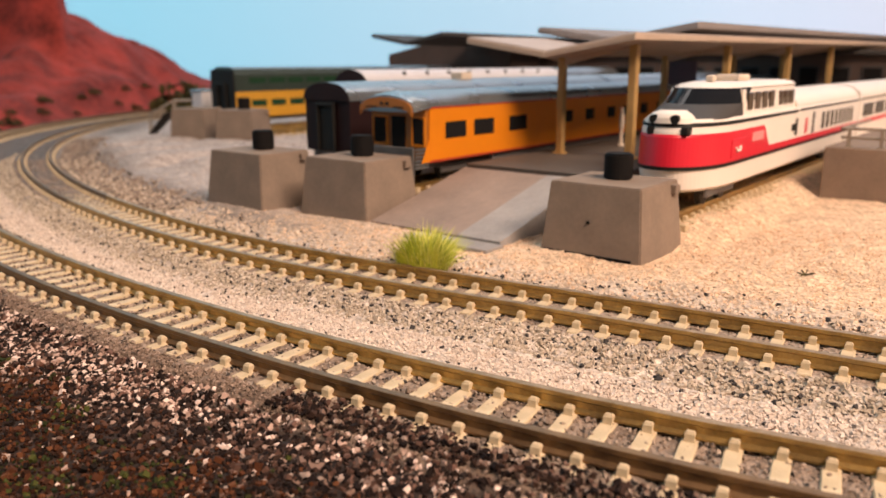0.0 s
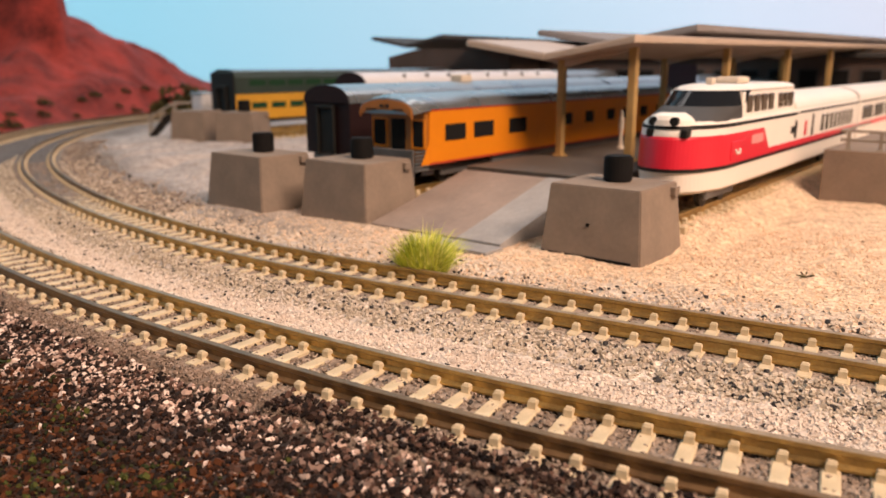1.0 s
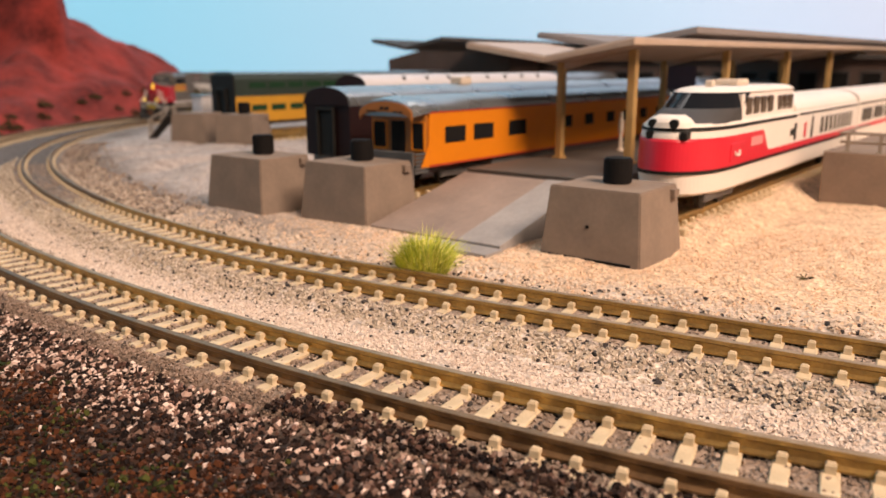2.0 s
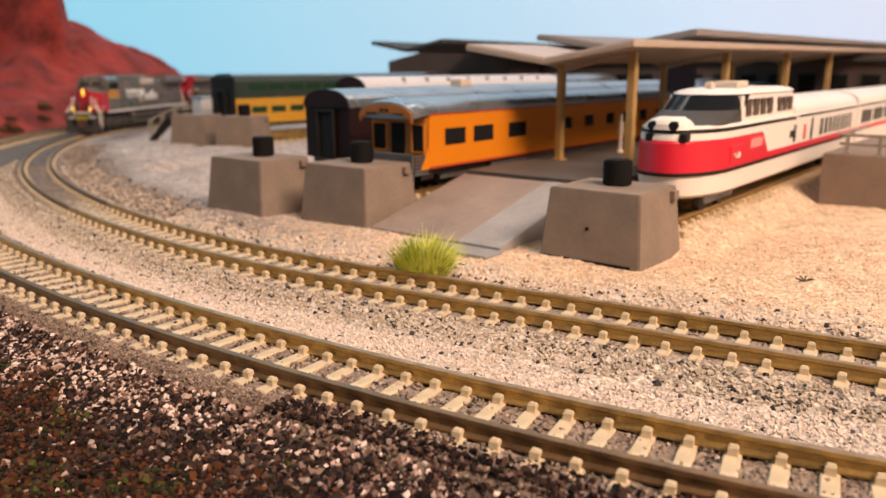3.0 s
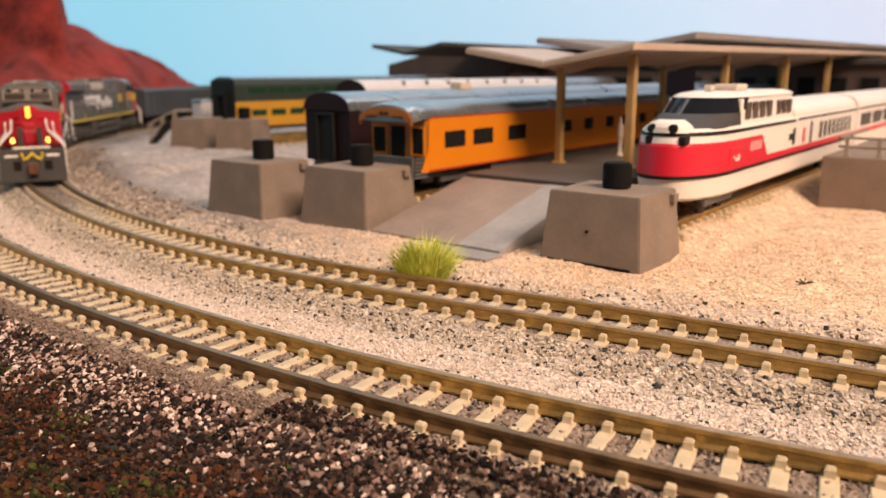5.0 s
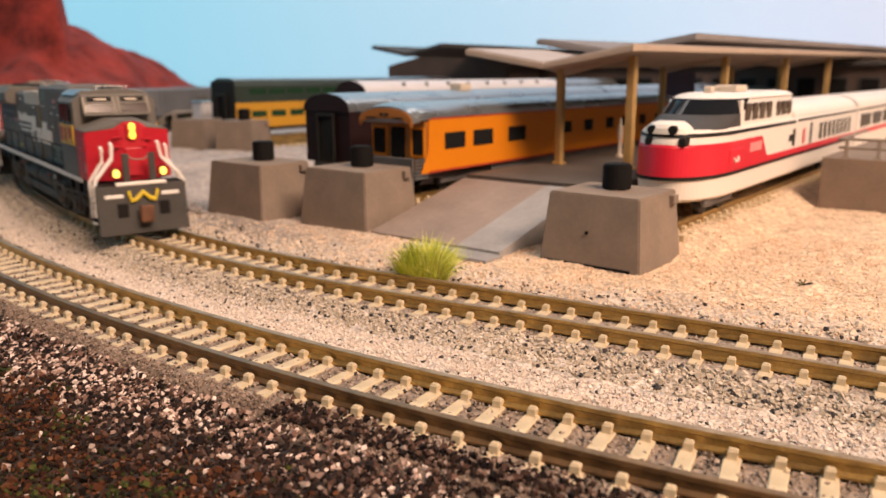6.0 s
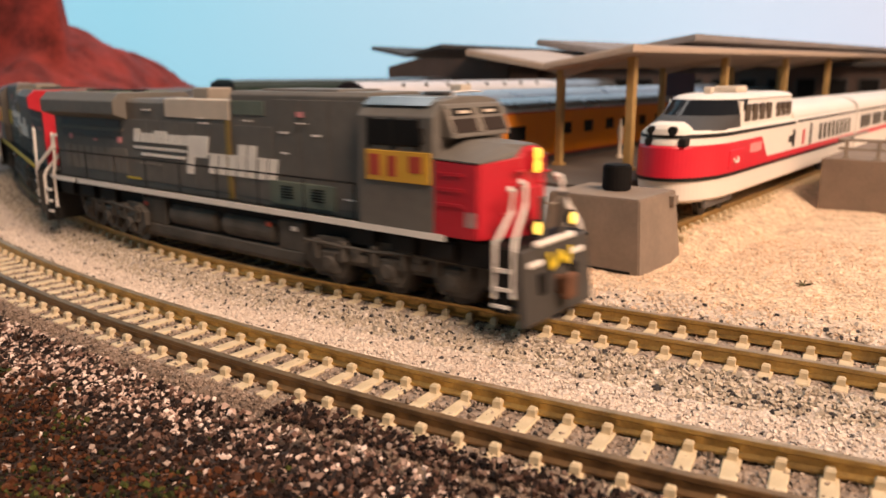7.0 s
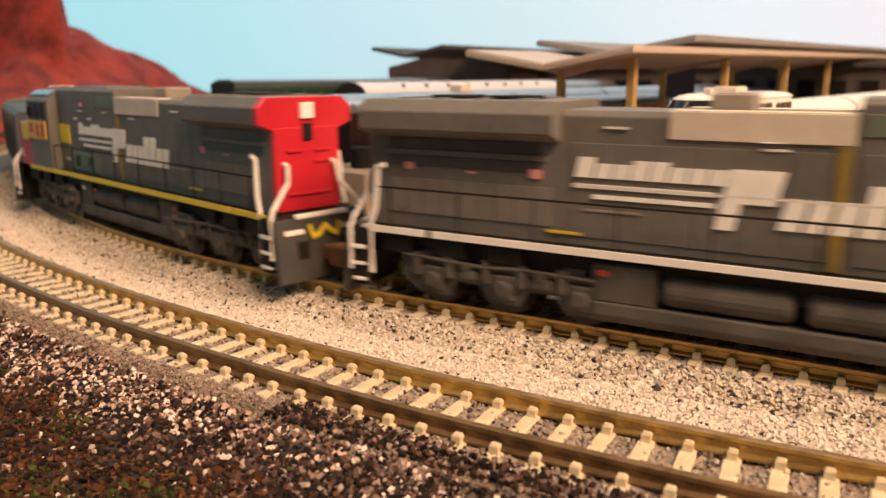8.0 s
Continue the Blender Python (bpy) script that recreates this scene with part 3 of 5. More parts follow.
# ---------------------------------------------------------------- station
def bumper_block(u0, u1, v0, v1, top, knob=True, turn=0.0, label="tapered grey-brown concrete buffer stop block with a black buffer"):
    uc, vc = (u0 + u1) / 2, (v0 + v1) / 2
    ob = thing("buffer_stop", st(uc, vc, SAND - 0.6, turn), label, "buffer stop", "buffer stop blocks")
    a, b, h = (u1 - u0) / 2, (v1 - v0) / 2, top - SAND + 0.6
    bm = bmesh.new()
    ring = lambda z, p, q: [(-p, -q, z), (p, -q, z), (p, q, z), (-p, q, z)]
    loft(bm, [ring(0, a, b), ring(h, a * 0.86, b * 0.88)])
    bmesh.ops.bevel(bm, geom=list(tidy(bm).edges), offset=0.25, segments=2, affect="EDGES")
    part("body", bm, concrete, ob)
    bm = bmesh.new()
    box(bm, a * 0.5, a * 0.72, -b * 0.99, -b * 0.86, h - 2.6, h - 0.8, bev=0.1)
    part("lug", bm, concrete, ob, "small cast lug")
    if knob:
        bm = bmesh.new()
        cyl(bm, "z", 2.9, 2.9, h - 0.05, h + 5.2, c=(1.5, 0.0))
        bmesh.ops.bevel(bm, geom=[e for e in bm.edges if e.calc_face_angle(0) > 1], offset=0.35, segments=2, affect="EDGES")
        part("buffer", bm, rubber, ob, "black rubber buffer drum", smooth=False)
    if v0 < 100:
        bm = bmesh.new()
        cyl(bm, "x", 0.35, 0.35, -a * 0.94 - 0.25, -a * 0.8, c=(0.6, h * 0.5), n=10)
        part("bolt_hole", bm, rubber, ob, "small dark bolt hole")
        # Black strip paints the shadowed gap at the block's foot.
        part("base_shade", boxes((-a - 0.12, -a + 0.8, -b * 0.82, b * 0.98, 0.75, 1.25)), rubber, ob, "black strip for the shadowed gap along the foot")
    return ob


bumper_block(131, 151, 58, 80, 13.1)
bumper_block(127.5, 147, 126, 149.7, 13.2)
bumper_block(122, 141, 158, 182, 13.2)
bumper_block(207, 227, 317, 336, 15.5, knob=False, turn=24)
bumper_block(213, 233, 289, 308.5, 15.5, turn=24)


def platform(u0, u1, v0, v1, top, edge=True):
    vc = (v0 + v1) / 2
    ob = thing("platform", st(u0, vc, 0), "worn grey-brown concrete station platform", "platform", "station platforms")
    w, n = (v1 - v0) / 2, u1 - u0
    part("deck", prism([(-w, top - 1.6), (w, top - 1.6), (w, top), (-w, top)], "x", 0, n, bev=0.15), platform_grey, ob)
    part("base", boxes((1.0, n, -w + 1.2, w - 1.2, SAND - 1.5, top - 1.59)), platform_edge, ob, "dark shaded platform base")
    return ob


platform(166, 760, 84, 125, 9.5)
platform(250, 760, 186, 226, 9.5)
platform(330, 760, 272, 292, 9.5)


def ramp():
    ob = thing("ramp", st(128, 106.5, 0), "brown and grey concrete ramp up to the platform", "ramp")
    part("ramp_slab", prism([(0, -1.6), (37, -1.6), (37, 8.6), (0.0, -0.3)], "y", -7.5, 18.5, bev=0.1), ramp_brown, ob, "brown stained ramp slab")
    part("ramp_strip", prism([(0, -1.6), (37, -1.6), (37, 8.75), (0.0, -0.15)], "y", -18.8, -7.5, bev=0.1), ramp_grey, ob, "pale grey ramp strip")
    part("threshold", boxes((-6, 0.2, -19.5, 3, -2.0, -0.75), bev=0.15), ramp_grey, ob, "pale concrete apron")


ramp()


def canopy(u0, u1, vc, half, zv, zt, rise, posts, cols, base, top_m, edge_m, label):
    """Butterfly roof: valley over the middle row of posts, both wings rising outwards."""
    ob = thing("platform_canopy", st(u0, vc, 0), label, "canopy", "platform canopies")
    n = u1 - u0
    lift = lambda x: rise * x
    for sgn, name in ((-1, "wing"), (1, "wing")):
        bm = bmesh.new()
        rings = []
        for x in (0, n):
            z = lift(x)
            rings.append([(x, 0, zv + z), (x, sgn * half, zt + z), (x, sgn * half, zt - 1.7 + z), (x, 0, zv - 1.7 + z)])
        loft(bm, rings)
        bmesh.ops.bevel(bm, geom=list(tidy(bm).edges), offset=0.2, segments=1, affect="EDGES")
        part(name, bm, edge_m, ob)
        sk = bmesh.new()
        loft(sk, [[(x, sgn * 0.3, zv + 0.05 + lift(x)), (x, sgn * (half - 0.3), zt + 0.05 + lift(x)), (x, sgn * (half - 0.3), zt + 0.35 + lift(x)), (x, sgn * 0.3, zv + 0.35 + lift(x))] for x in (0.8, n - 1)])
        part("roof_sheet", tidy(sk), top_m, ob, "pale roofing sheet")
    for row, (v, w) in enumerate(cols):
        for x in posts:
            z = zv - 1.6 + lift(x) + abs(v) / half * (zt - zv)
            bm = bmesh.new()
            box(bm, x - w, x + w, v - w, v + w, base, z + 0.4, bev=0.15)
            p = part("post", bm, post_ochre, ob)
            part("foot", boxes((x - w * 1.5, x + w * 1.5, v - w * 1.6, v + w * 1.6, base - 0.2, base + 0.6), bev=0.1), post_ochre, p)
    for x in posts:
        z = zv - 1.7 + lift(x)
        part("cross_beam", prism([(-half * 0.9, z + (zt - zv) * 0.9 - 0.1), (0, z - 1.9), (half * 0.9, z + (zt - zv) * 0.9 - 0.1), (0, z + 0.1)], "x", x - 0.7, x + 0.7), canopy_tan, ob)
    return ob


canopy(188, 640, 115.2, 27, 39.0, 43.3, 0.012, [14 + 74 * i for i in range(6)], ((2.0, 1.05), (-20.5, 1.15)), 9.5, canopy_top, canopy_tan, "tan butterfly-roofed platform canopy on ochre posts")
canopy(232, 640, 117, 28, 43.5, 47.6, 0.012, [], (), 9.5, canopy_slate, canopy_slate, "grey upper canopy roof behind the tan one")
canopy(330, 760, 292, 26, 47.5, 52.2, 0.0, [110, 200], ((0, 1.4),), 9.3, canopy_dark, canopy_dark, "dark butterfly-roofed canopy over a far platform")


def loading_wall():
    ob = thing("retaining_platform", st(233, 51, 0), "brown concrete raised platform with a pipe railing", "platform")
    part("body", boxes((0, 70, -60, 0, SAND - 1, 13.2), bev=0.25), concrete, ob)
    for i, (x, y) in enumerate([(2.0, -5.5 - 8 * k) for k in range(6)]):
        p = part("railing_post", boxes((x - 0.45, x + 0.45, y - 0.45, y + 0.45, 13.2, 18.4), bev=0.1), rail_grey, ob)
        part("foot", boxes((x - 0.8, x + 0.8, y - 0.9, y + 0.9, 13.1, 13.7), bev=0.1), rail_grey, p)
    for z in (18.3, 15.9):
        part("railing_bar", tube(bmesh.new(), [(2.0, 1.0 - 4.5, z), (2.0, -58, z)], 0.42), rail_grey, ob)
    part("railing_bar", tube(bmesh.new(), [(2.0, -3.5, 18.3), (40, -3.5, 18.3)], 0.42), rail_grey, ob)


loading_wall()


def station_track(v, u0, u1, ties):
    tr = thing("track", st(0, v, 4.5), "straight model track on a ballast bed", "track", "station tracks")
    prof = [(0.9, -2.0), (0.26, -1.5), (0.26, -0.75), (0.5, -0.5), (0.5, 0.0), (-0.5, 0.0), (-0.5, -0.5), (-0.26, -0.75), (-0.26, -1.5), (-0.9, -2.0)]
    for y in (-5.0, 5.0):
        part("rail", prism([(y + a, b) for a, b in prof], "x", u0, u1), rail_brass, tr)
    for i in range(ties):
        t = new("tie", TIE)
        t.parent = tr
        t.matrix_basis = mm(u0 + 2 + i * 4.38, 0, 0)


station_track(67.5, 150, 760, 40)
station_track(139, 148, 760, 10)
station_track(170, 142, 760, 10)
station_track(240, 260, 760, 0)
station_track(300, 236, 760, 6)
station_track(328, 228, 760, 6)


# ---------------------------------------------------------------- rolling stock surfaces
grey_paint = mat("engine_grey", (0.140, 0.126, 0.112), 0.6, spec=0.3, var=0.22, scale=0.06, bump=0.02, bscale=1.0, stain=0.1)
frame_black = mat("frame_black", (0.012, 0.010, 0.009), 0.75, spec=0.2, var=0.35, scale=0.2, bump=0.03)
engine_red = mat("engine_red", (0.50, 0.014, 0.028), 0.42, var=0.12, scale=0.1, stain=0.08)
white_paint = mat("white_paint", (0.80, 0.74, 0.69), 0.5, var=0.08, scale=0.3)
letter_white = mat("letter_white", (0.86, 0.81, 0.75), 0.55, var=0.08, scale=0.3)
panel_tan = mat("panel_tan", (0.62, 0.52, 0.42), 0.6, var=0.1, scale=0.2)
panel_green = mat("panel_green", (0.125, 0.145, 0.11), 0.6, var=0.15, scale=0.2)
sign_yellow = mat("sign_yellow", (0.66, 0.36, 0.03), 0.5, var=0.1, scale=0.2)
sign_red = mat("sign_red", (0.42, 0.05, 0.02), 0.5, var=0.1, scale=0.2)
hose_yellow = mat("hose_yellow", (0.72, 0.52, 0.03), 0.5, var=0.1, scale=0.3)
truck_grime = mat("truck_grime", (0.086, 0.076, 0.067), 0.8, var=0.35, scale=0.2, bump=0.05, spec=0.2)
rust = mat("coupler_rust", (0.13, 0.055, 0.028), 0.8, var=0.4, scale=0.4, bump=0.05)
pilot_grey = mat("pilot_grey", (0.05, 0.044, 0.040), 0.6, var=0.25, scale=0.15, bump=0.03)
steel = mat("wheel_steel", (0.045, 0.037, 0.031), 0.6, metal=0.3, var=0.2, scale=0.3)
lamp_on = glow("headlight_glow", (1.0, 0.56, 0.06), 2.0)
ditch_on = glow("ditch_light_glow", (1.0, 0.66, 0.12), 1.8)
pane_dark = glass("dark_pane", (0.016, 0.015, 0.015))
pane_warm = mat("windshield_pane", (0.05, 0.036, 0.03), 0.12, metal=0.2, var=0.05)
car_orange = mat("car_orange", (0.68, 0.21, 0.006), 0.45, spec=0.35, var=0.08, scale=0.05, stain=0.08)
# The side's orange again, with the open end's shade put into it.
car_orange_shaded = mat("car_orange_end", (0.36, 0.125, 0.014), 0.5, var=0.12, scale=0.08)
car_red = mat("car_red_line", (0.42, 0.05, 0.02), 0.5)
roof_silver = mat("roof_silver", (0.30, 0.325, 0.345), 0.30, metal=0.75, var=0.18, scale=0.06, stain=0.1)
car_under = mat("car_underbody", (0.10, 0.092, 0.088), 0.6, var=0.25, scale=0.15)
maroon = mat("car_maroon", (0.018, 0.007, 0.008), 0.6, spec=0.2, var=0.25, scale=0.08)
turbo_white = mat("railcar_white", (0.78, 0.72, 0.66), 0.4, var=0.04, scale=0.05, stain=0.08)
turbo_red = mat("railcar_red", (0.62, 0.014, 0.036), 0.38, var=0.06, scale=0.08, stain=0.06)
turbo_black = mat("railcar_black", (0.014, 0.013, 0.012), 0.55, spec=0.2, var=0.2, scale=0.2)
hood_grey = mat("railcar_hood", (0.055, 0.052, 0.052), 0.6, spec=0.3, var=0.15, scale=0.2)
pane_screen = glass("railcar_windscreen", (0.012, 0.014, 0.018), 0.06)
pane_bronze = glass("bronze_pane", (0.07, 0.05, 0.036), 0.15)
roof_white = mat("roof_white", (0.62, 0.60, 0.63), 0.5, var=0.08, scale=0.06)
bilevel_green = mat("bilevel_green", (0.030, 0.046, 0.038), 0.5, var=0.2, scale=0.06)
bilevel_yellow = mat("bilevel_yellow", (0.60, 0.31, 0.03), 0.5, var=0.08, scale=0.06)
pane_green = glass("green_pane", (0.02, 0.055, 0.03), 0.15)
freight_grey = mat("freight_grey", (0.16, 0.155, 0.155), 0.6, var=0.2, scale=0.05, bump=0.03)
freight_slate = mat("freight_slate", (0.055, 0.058, 0.062), 0.6, var=0.2, scale=0.05)


# ---------------------------------------------------------------- diesel engine (x forward, rail top at z = 0)
XS_LONG = ((-72.4, -62, 31, 47.5, 63, 72.4), (-72.4, -66, 38, 53.5, 65.5, 72.4))
XS_SHORT = ((-72.4, -69.8, -62, -33, 31, 47.5, 63, 72.4), (-72.4, -66.2, -60.4, -33.5, 38, 53.5, 65.5, 72.4))
XS = [XS_LONG]
ZS = ((0, 5.6, 7.7, 8.5, 12.6, 17.4, 20.2, 24.2, 26.6, 30), (0, 7.6, 11.2, 12.0, 17.2, 23.6, 27.2, 29.6, 31.3, 33.4))


def epart(name, bm, material, parent=None, label="", smooth=False, m=None):
    """A part of the engine: its plain drawing is brought to the model's true proportions."""
    for v in bm.verts:
        v.co.x, v.co.z = float(np.interp(v.co.x, *XS[0])), float(np.interp(v.co.z, *ZS))
    return part(name, bm, material, parent, label, smooth, m)


def tpart(name, bm, material, parent, label="", smooth=False):
    """A part of the engine drawn at its true place; only the tail of the shorter engine is drawn in."""
    if XS[0] is XS_SHORT:
        for v in bm.verts:
            v.co.x = float(np.interp(v.co.x, (-72.4, -70, -66, -34, 80), (-72.4, -66.2, -60.4, -34, 80)))
    return part(name, bm, material, parent, label, smooth)


def truck(parent, x, wheels):
    t = part("truck", bmesh.new(), truck_grime, parent)
    bm = bmesh.new()
    frame_side = [(-18, 4.4), (-18, 7.2), (-15, 8.8), (-9.6, 8.8), (-8, 7.4), (-4.2, 7.4), (-2.6, 9.0), (2.6, 9.0), (4.2, 7.4), (8, 7.4), (9.6, 8.8), (15, 8.8), (18, 7.2), (18, 4.4),
                  (15, 1.9), (9.6, 1.9), (8.4, 4.4), (3.8, 4.4), (2.5, 1.9), (-2.5, 1.9), (-3.8, 4.4), (-8.4, 4.4), (-9.6, 1.9), (-15, 1.9)]
    for s in (-1, 1):
        loft(bm, [[(x, s * 6.6, z) for x, z in frame_side], [(x, s * 7.7, z) for x, z in frame_side]])
        for xc in (-12.2, 0, 12.2):
            box(bm, xc - 1.9, xc + 1.9, s * 7.9 - 0.5, s * 7.9 + 0.5, 2.6, 6.6, bev=0.3)
            cyl(bm, "y", 1.3, 1.1, s * 8.3, s * 9.0, c=(xc, 4.5), n=12)
            for dx in (-2.9, 2.9):
                cyl(bm, "z", 0.85, 0.85, 5.0, 8.4, c=(xc + dx, s * 7.8), n=10)
        for xc in (-6.1, 6.1):
            box(bm, xc - 1.7, xc + 1.7, s * 8.0 - 0.5, s * 8.0 + 0.5, 5.0, 6.8, bev=0.4)
            cyl(bm, "y", 0.7, 0.7, s * 8.3, s * 8.8, c=(xc, 7.2), n=8)
        tube(bm, [(-17.5, s * 8.3, 8.0), (-3, s * 8.4, 7.4), (3, s * 8.4, 7.8), (17.5, s * 8.3, 7.4)], 0.3, 6)
    tidy(bm)
    me = t.data
    bmesh.ops.scale(bm, vec=(M, M, M), verts=bm.verts)
    bm.to_mesh(me)
    bm.free()
    t.matrix_basis = mm(x, 0, 0)
    for xc in (-12.2, 0, 12.2):
        w = bmesh.new()
        for s in (-1, 1):
            cyl(w, "y", 3.3, 3.3, s * 4.1, s * 5.5, n=20)
            cyl(w, "y", 3.75, 3.75, s * 3.8, s * 4.15, n=20)
            box(w, -2.6, 2.6, s * 5.5 - 0.1, s * 5.5 + 0.12, -0.4, 0.4)
        cyl(w, "y", 0.7, 0.7, -4, 4, n=8)
        wheels.append(part("wheelset", w, steel, t, "bright-treaded steel wheelset", m=mm(xc, 0, 3.3)))
    return t


def stair_rail(bm, x, y, dx):
    """A bent white grab rail at the corner steps."""
    tube(bm, [(x, y * 1.0, 3.5), (x, y * 1.0, 8.2), (x - dx * 0.3, y * 0.94, 9.4), (x - dx * 1.4, y * 0.55, 12.8), (x - dx * 1.7, y * 0.52, 15.0), (x - dx * 3.0, y * 0.52, 15.2)], 0.42, 6)


def blocks_of_writing(rows, y):
    """Plain slanted bars that stand for lettering on a side."""
    bm = bmesh.new()
    for x0, x1, z0, z1, lean in rows:
        s = -1 if y < 0 else 1
        ring = [(x0, z0), (x1, z0), (x1 + lean, z1), (x0 + lean, z1)]
        loft(bm, [[(x, y - 0.02 * s, z) for x, z in ring], [(x, y + 0.12 * s, z) for x, z in ring]])
    return tidy(bm)


def engine(name_label, red_ends, stripe, lamps, wheels):
    ob = thing("locomotive", mm(0, 0, 0), name_label, "locomotive", "running diesel engines")
    XS[0] = XS_SHORT if red_ends else XS_LONG
    # frame, walkway and tank
    epart("frame", boxes((-66, 66, -7.6, 7.6, 5.6, 8.0), (-63, 50, -9.3, 9.3, 7.7, 8.5), bev=0.15), frame_black, ob)
    for s in (-1, 1):
        epart("walkway_edge", boxes((-63, -52, s * 9.36 - 0.14, s * 9.36 + 0.14, 7.75, 8.75), (-51, 64 - 14, s * 9.36 - 0.14, s * 9.36 + 0.14, 7.75, 8.75)), stripe, ob, "painted walkway edge stripe")
    tank = [(-8.7, 2.9), (-7.4, 1.7), (7.4, 1.7), (8.7, 2.9), (8.7, 4.9), (-8.7, 4.9)]
    tpart("fuel_tank", prism(tank, "x", -28, 23.5, bev=0.3), truck_grime, ob)
    # Black core stands in for the shade between tank and walkway.
    tpart("tank_gap_shade", boxes((-28, 23.5, -4.2, 4.2, 4.8, 11.6)), frame_black, ob)
    for x0, x1 in ((-28, -19.2), (16.4, 23.5)):
        tpart("tank_box", boxes((x0, x1, -8.5, 8.5, 4.8, 10.4), bev=0.3), truck_grime, ob)
    for s in (-1, 1):
        for x0, x1 in ((-18.4, -2.2), (-0.6, 15.6)):
            bm = bmesh.new()
            for r0, r1, xa, xb in ((1.8, 2.4, x0, x0 + 0.8), (2.4, 2.4, x0 + 0.8, x1 - 0.8), (2.4, 1.8, x1 - 0.8, x1)):
                cyl(bm, "x", r0, r1, xa, xb, c=(s * 6.5, 7.4), n=20)
            tpart("air_tank", bm, truck_grime, ob)
        for x in (-26.5, 14.0, 21.0):
            tpart("valve", boxes((x - 0.7, x + 0.7, s * 8.6 - 0.2, s * 8.6 + 0.2, 8.6, 9.4), bev=0.1), sign_red if x < 20 else white_paint, ob, "small painted valve")
    # long hood
    hood = [(-6.9, 12.0), (6.9, 12.0), (6.9, 30.2), (6.1, 31.0), (-6.1, 31.0), (-6.9, 30.2)]
    tpart("hood", prism(hood, "x", -66, 2.6, bev=0.2), grey_paint, ob)
    tall = [(-6.9, 12.0), (6.9, 12.0), (6.9, 32.3), (6.2, 33.0), (-6.2, 33.0), (-6.9, 32.3)]
    tpart("hood_front", prism(tall, "x", 2.6, 38.2, bev=0.2), grey_paint, ob, "raised equipment section of the hood")
    wing = [(-6.9, 26.4), (6.9, 26.4), (10.0, 27.6), (10.0, 30.4), (8.2, 32.2), (-8.2, 32.2), (-10.0, 30.4), (-10.0, 27.6)]
    tpart("radiator", prism(wing, "x", -65.4, -34, bev=0.2), grey_paint, ob, "flared radiator housing")
    for k in range(4):
        tpart("radiator_seam", boxes((-60 + k * 6.5, -59.5 + k * 6.5, -8.1, 8.1, 32.1, 32.45)), panel_green if k % 2 else grey_paint, ob)
    end_red = engine_red if red_ends else grey_paint
    tpart("hood_end", prism([(-6.9, 12.2), (6.9, 12.2), (6.9, 27), (-6.9, 27)], "x", -66.7, -65.8, bev=0.2), end_red, ob, "red painted hood end" if red_ends else "")
    tpart("radiator_end", prism(wing, "x", -66.6, -65.2, bev=0.2), end_red, ob)
    for y0, y1, z in ((-4.6, -1.2, 22.6), (1.2, 4.6, 22.6), (-4.6, -1.2, 20.6), (-4.6, 4.6, 15.0)):
        tpart("end_louvre", boxes((-66.95, -66.6, y0, y1, z, z + 0.5), bev=0.08), end_red, ob)
    tpart("end_lamp_recess", boxes((-66.95, -66.6, -1.0, 1.0, 24.6, 27.6), bev=0.1), frame_black, ob, "dark lamp recess")
    epart("end_door", boxes((-63.0, -62.5, -2.2, 2.2, 10, 20), bev=0.15), end_red, ob)
    tpart("number_plate", boxes((-67.0, -66.5, -1.4, 1.4, 28.4, 31.2), bev=0.1), white_paint, ob, "white plate with dark bars")
    # roof fittings
    tpart("silencer", boxes((-15, -9.5, -3.0, 3.0, 30.8, 33.4), bev=0.3), rail_grey, ob, "pale weathered exhaust stack")
    tpart("dynamic_brake", boxes((10, 30, -5.4, 5.4, 32.8, 33.4), bev=0.2), grey_paint, ob)
    bm = bmesh.new()
    for xc in (-42, -52):
        cyl(bm, "z", 4.3, 4.3, 32.1, 32.7, c=(xc - 2, 0), n=24)
    tpart("roof_fan", bm, frame_black, ob)
    # side doors, louvres and hatches on the hood
    for s in (-1, 1):
        y = s * 6.9
        side = lambda x0, x1, z0, z1, g=0.16: (x0, x1, min(y, y + s * g), max(y, y + s * g), z0, z1)
        # Intake screens, their dark grey also holding the flare's shadow.
        tpart("screen", boxes(side(-63, -37, 24.6, 26.3), side(-63, -37, 22.0, 23.6), bev=0.06), pilot_grey, ob, "radiator intake screen darkened for the shade under the flare")
        tpart("screen_frame", boxes(side(-64, -36, 23.7, 24.5, 0.3), bev=0.06), grey_paint, ob)
        for k in range(9):
            tpart("hood_door", boxes(side(-62.5 + k * 3.1, -59.9 + k * 3.1, 14.4, 20.0), bev=0.06), door_grey, ob, "lighter grey slatted hood door")
        for k in range(6):
            tpart("hood_door", boxes(side(-32 + k * 5.6, -26.7 + k * 5.6, 13.4, 26.6, 0.12), bev=0.06), grey_paint, ob)
        for x0, x1, z0, z1 in ((15, 21.6, 18.2, 31.6), (22.2, 29, 18.2, 31.6), (29.6, 37.4, 13.2, 31.6), (3.4, 14.4, 13.2, 26.6)):
            tpart("hood_door", boxes(side(x0, x1, z0, z1, 0.12), bev=0.06), grey_paint, ob)
        tpart("panel", boxes(side(-19, 2.4, 27.5, 31.1, 0.25), (-19, 2.4, s * 5.2 - 1.5, s * 5.2 + 1.5, 30.9, 31.25), bev=0.06), panel_tan, ob, "tan replacement roof-edge panel")
        tpart("panel", boxes(side(3.2, 12.4, 28.6, 31.2), bev=0.06), panel_green, ob, "dull green inset panel")
        hatch = tpart("hatch", boxes(side(13.4, 30.3, 12.8, 17.1, 0.4), bev=0.08), panel_green, ob, "faded green equipment hatch")
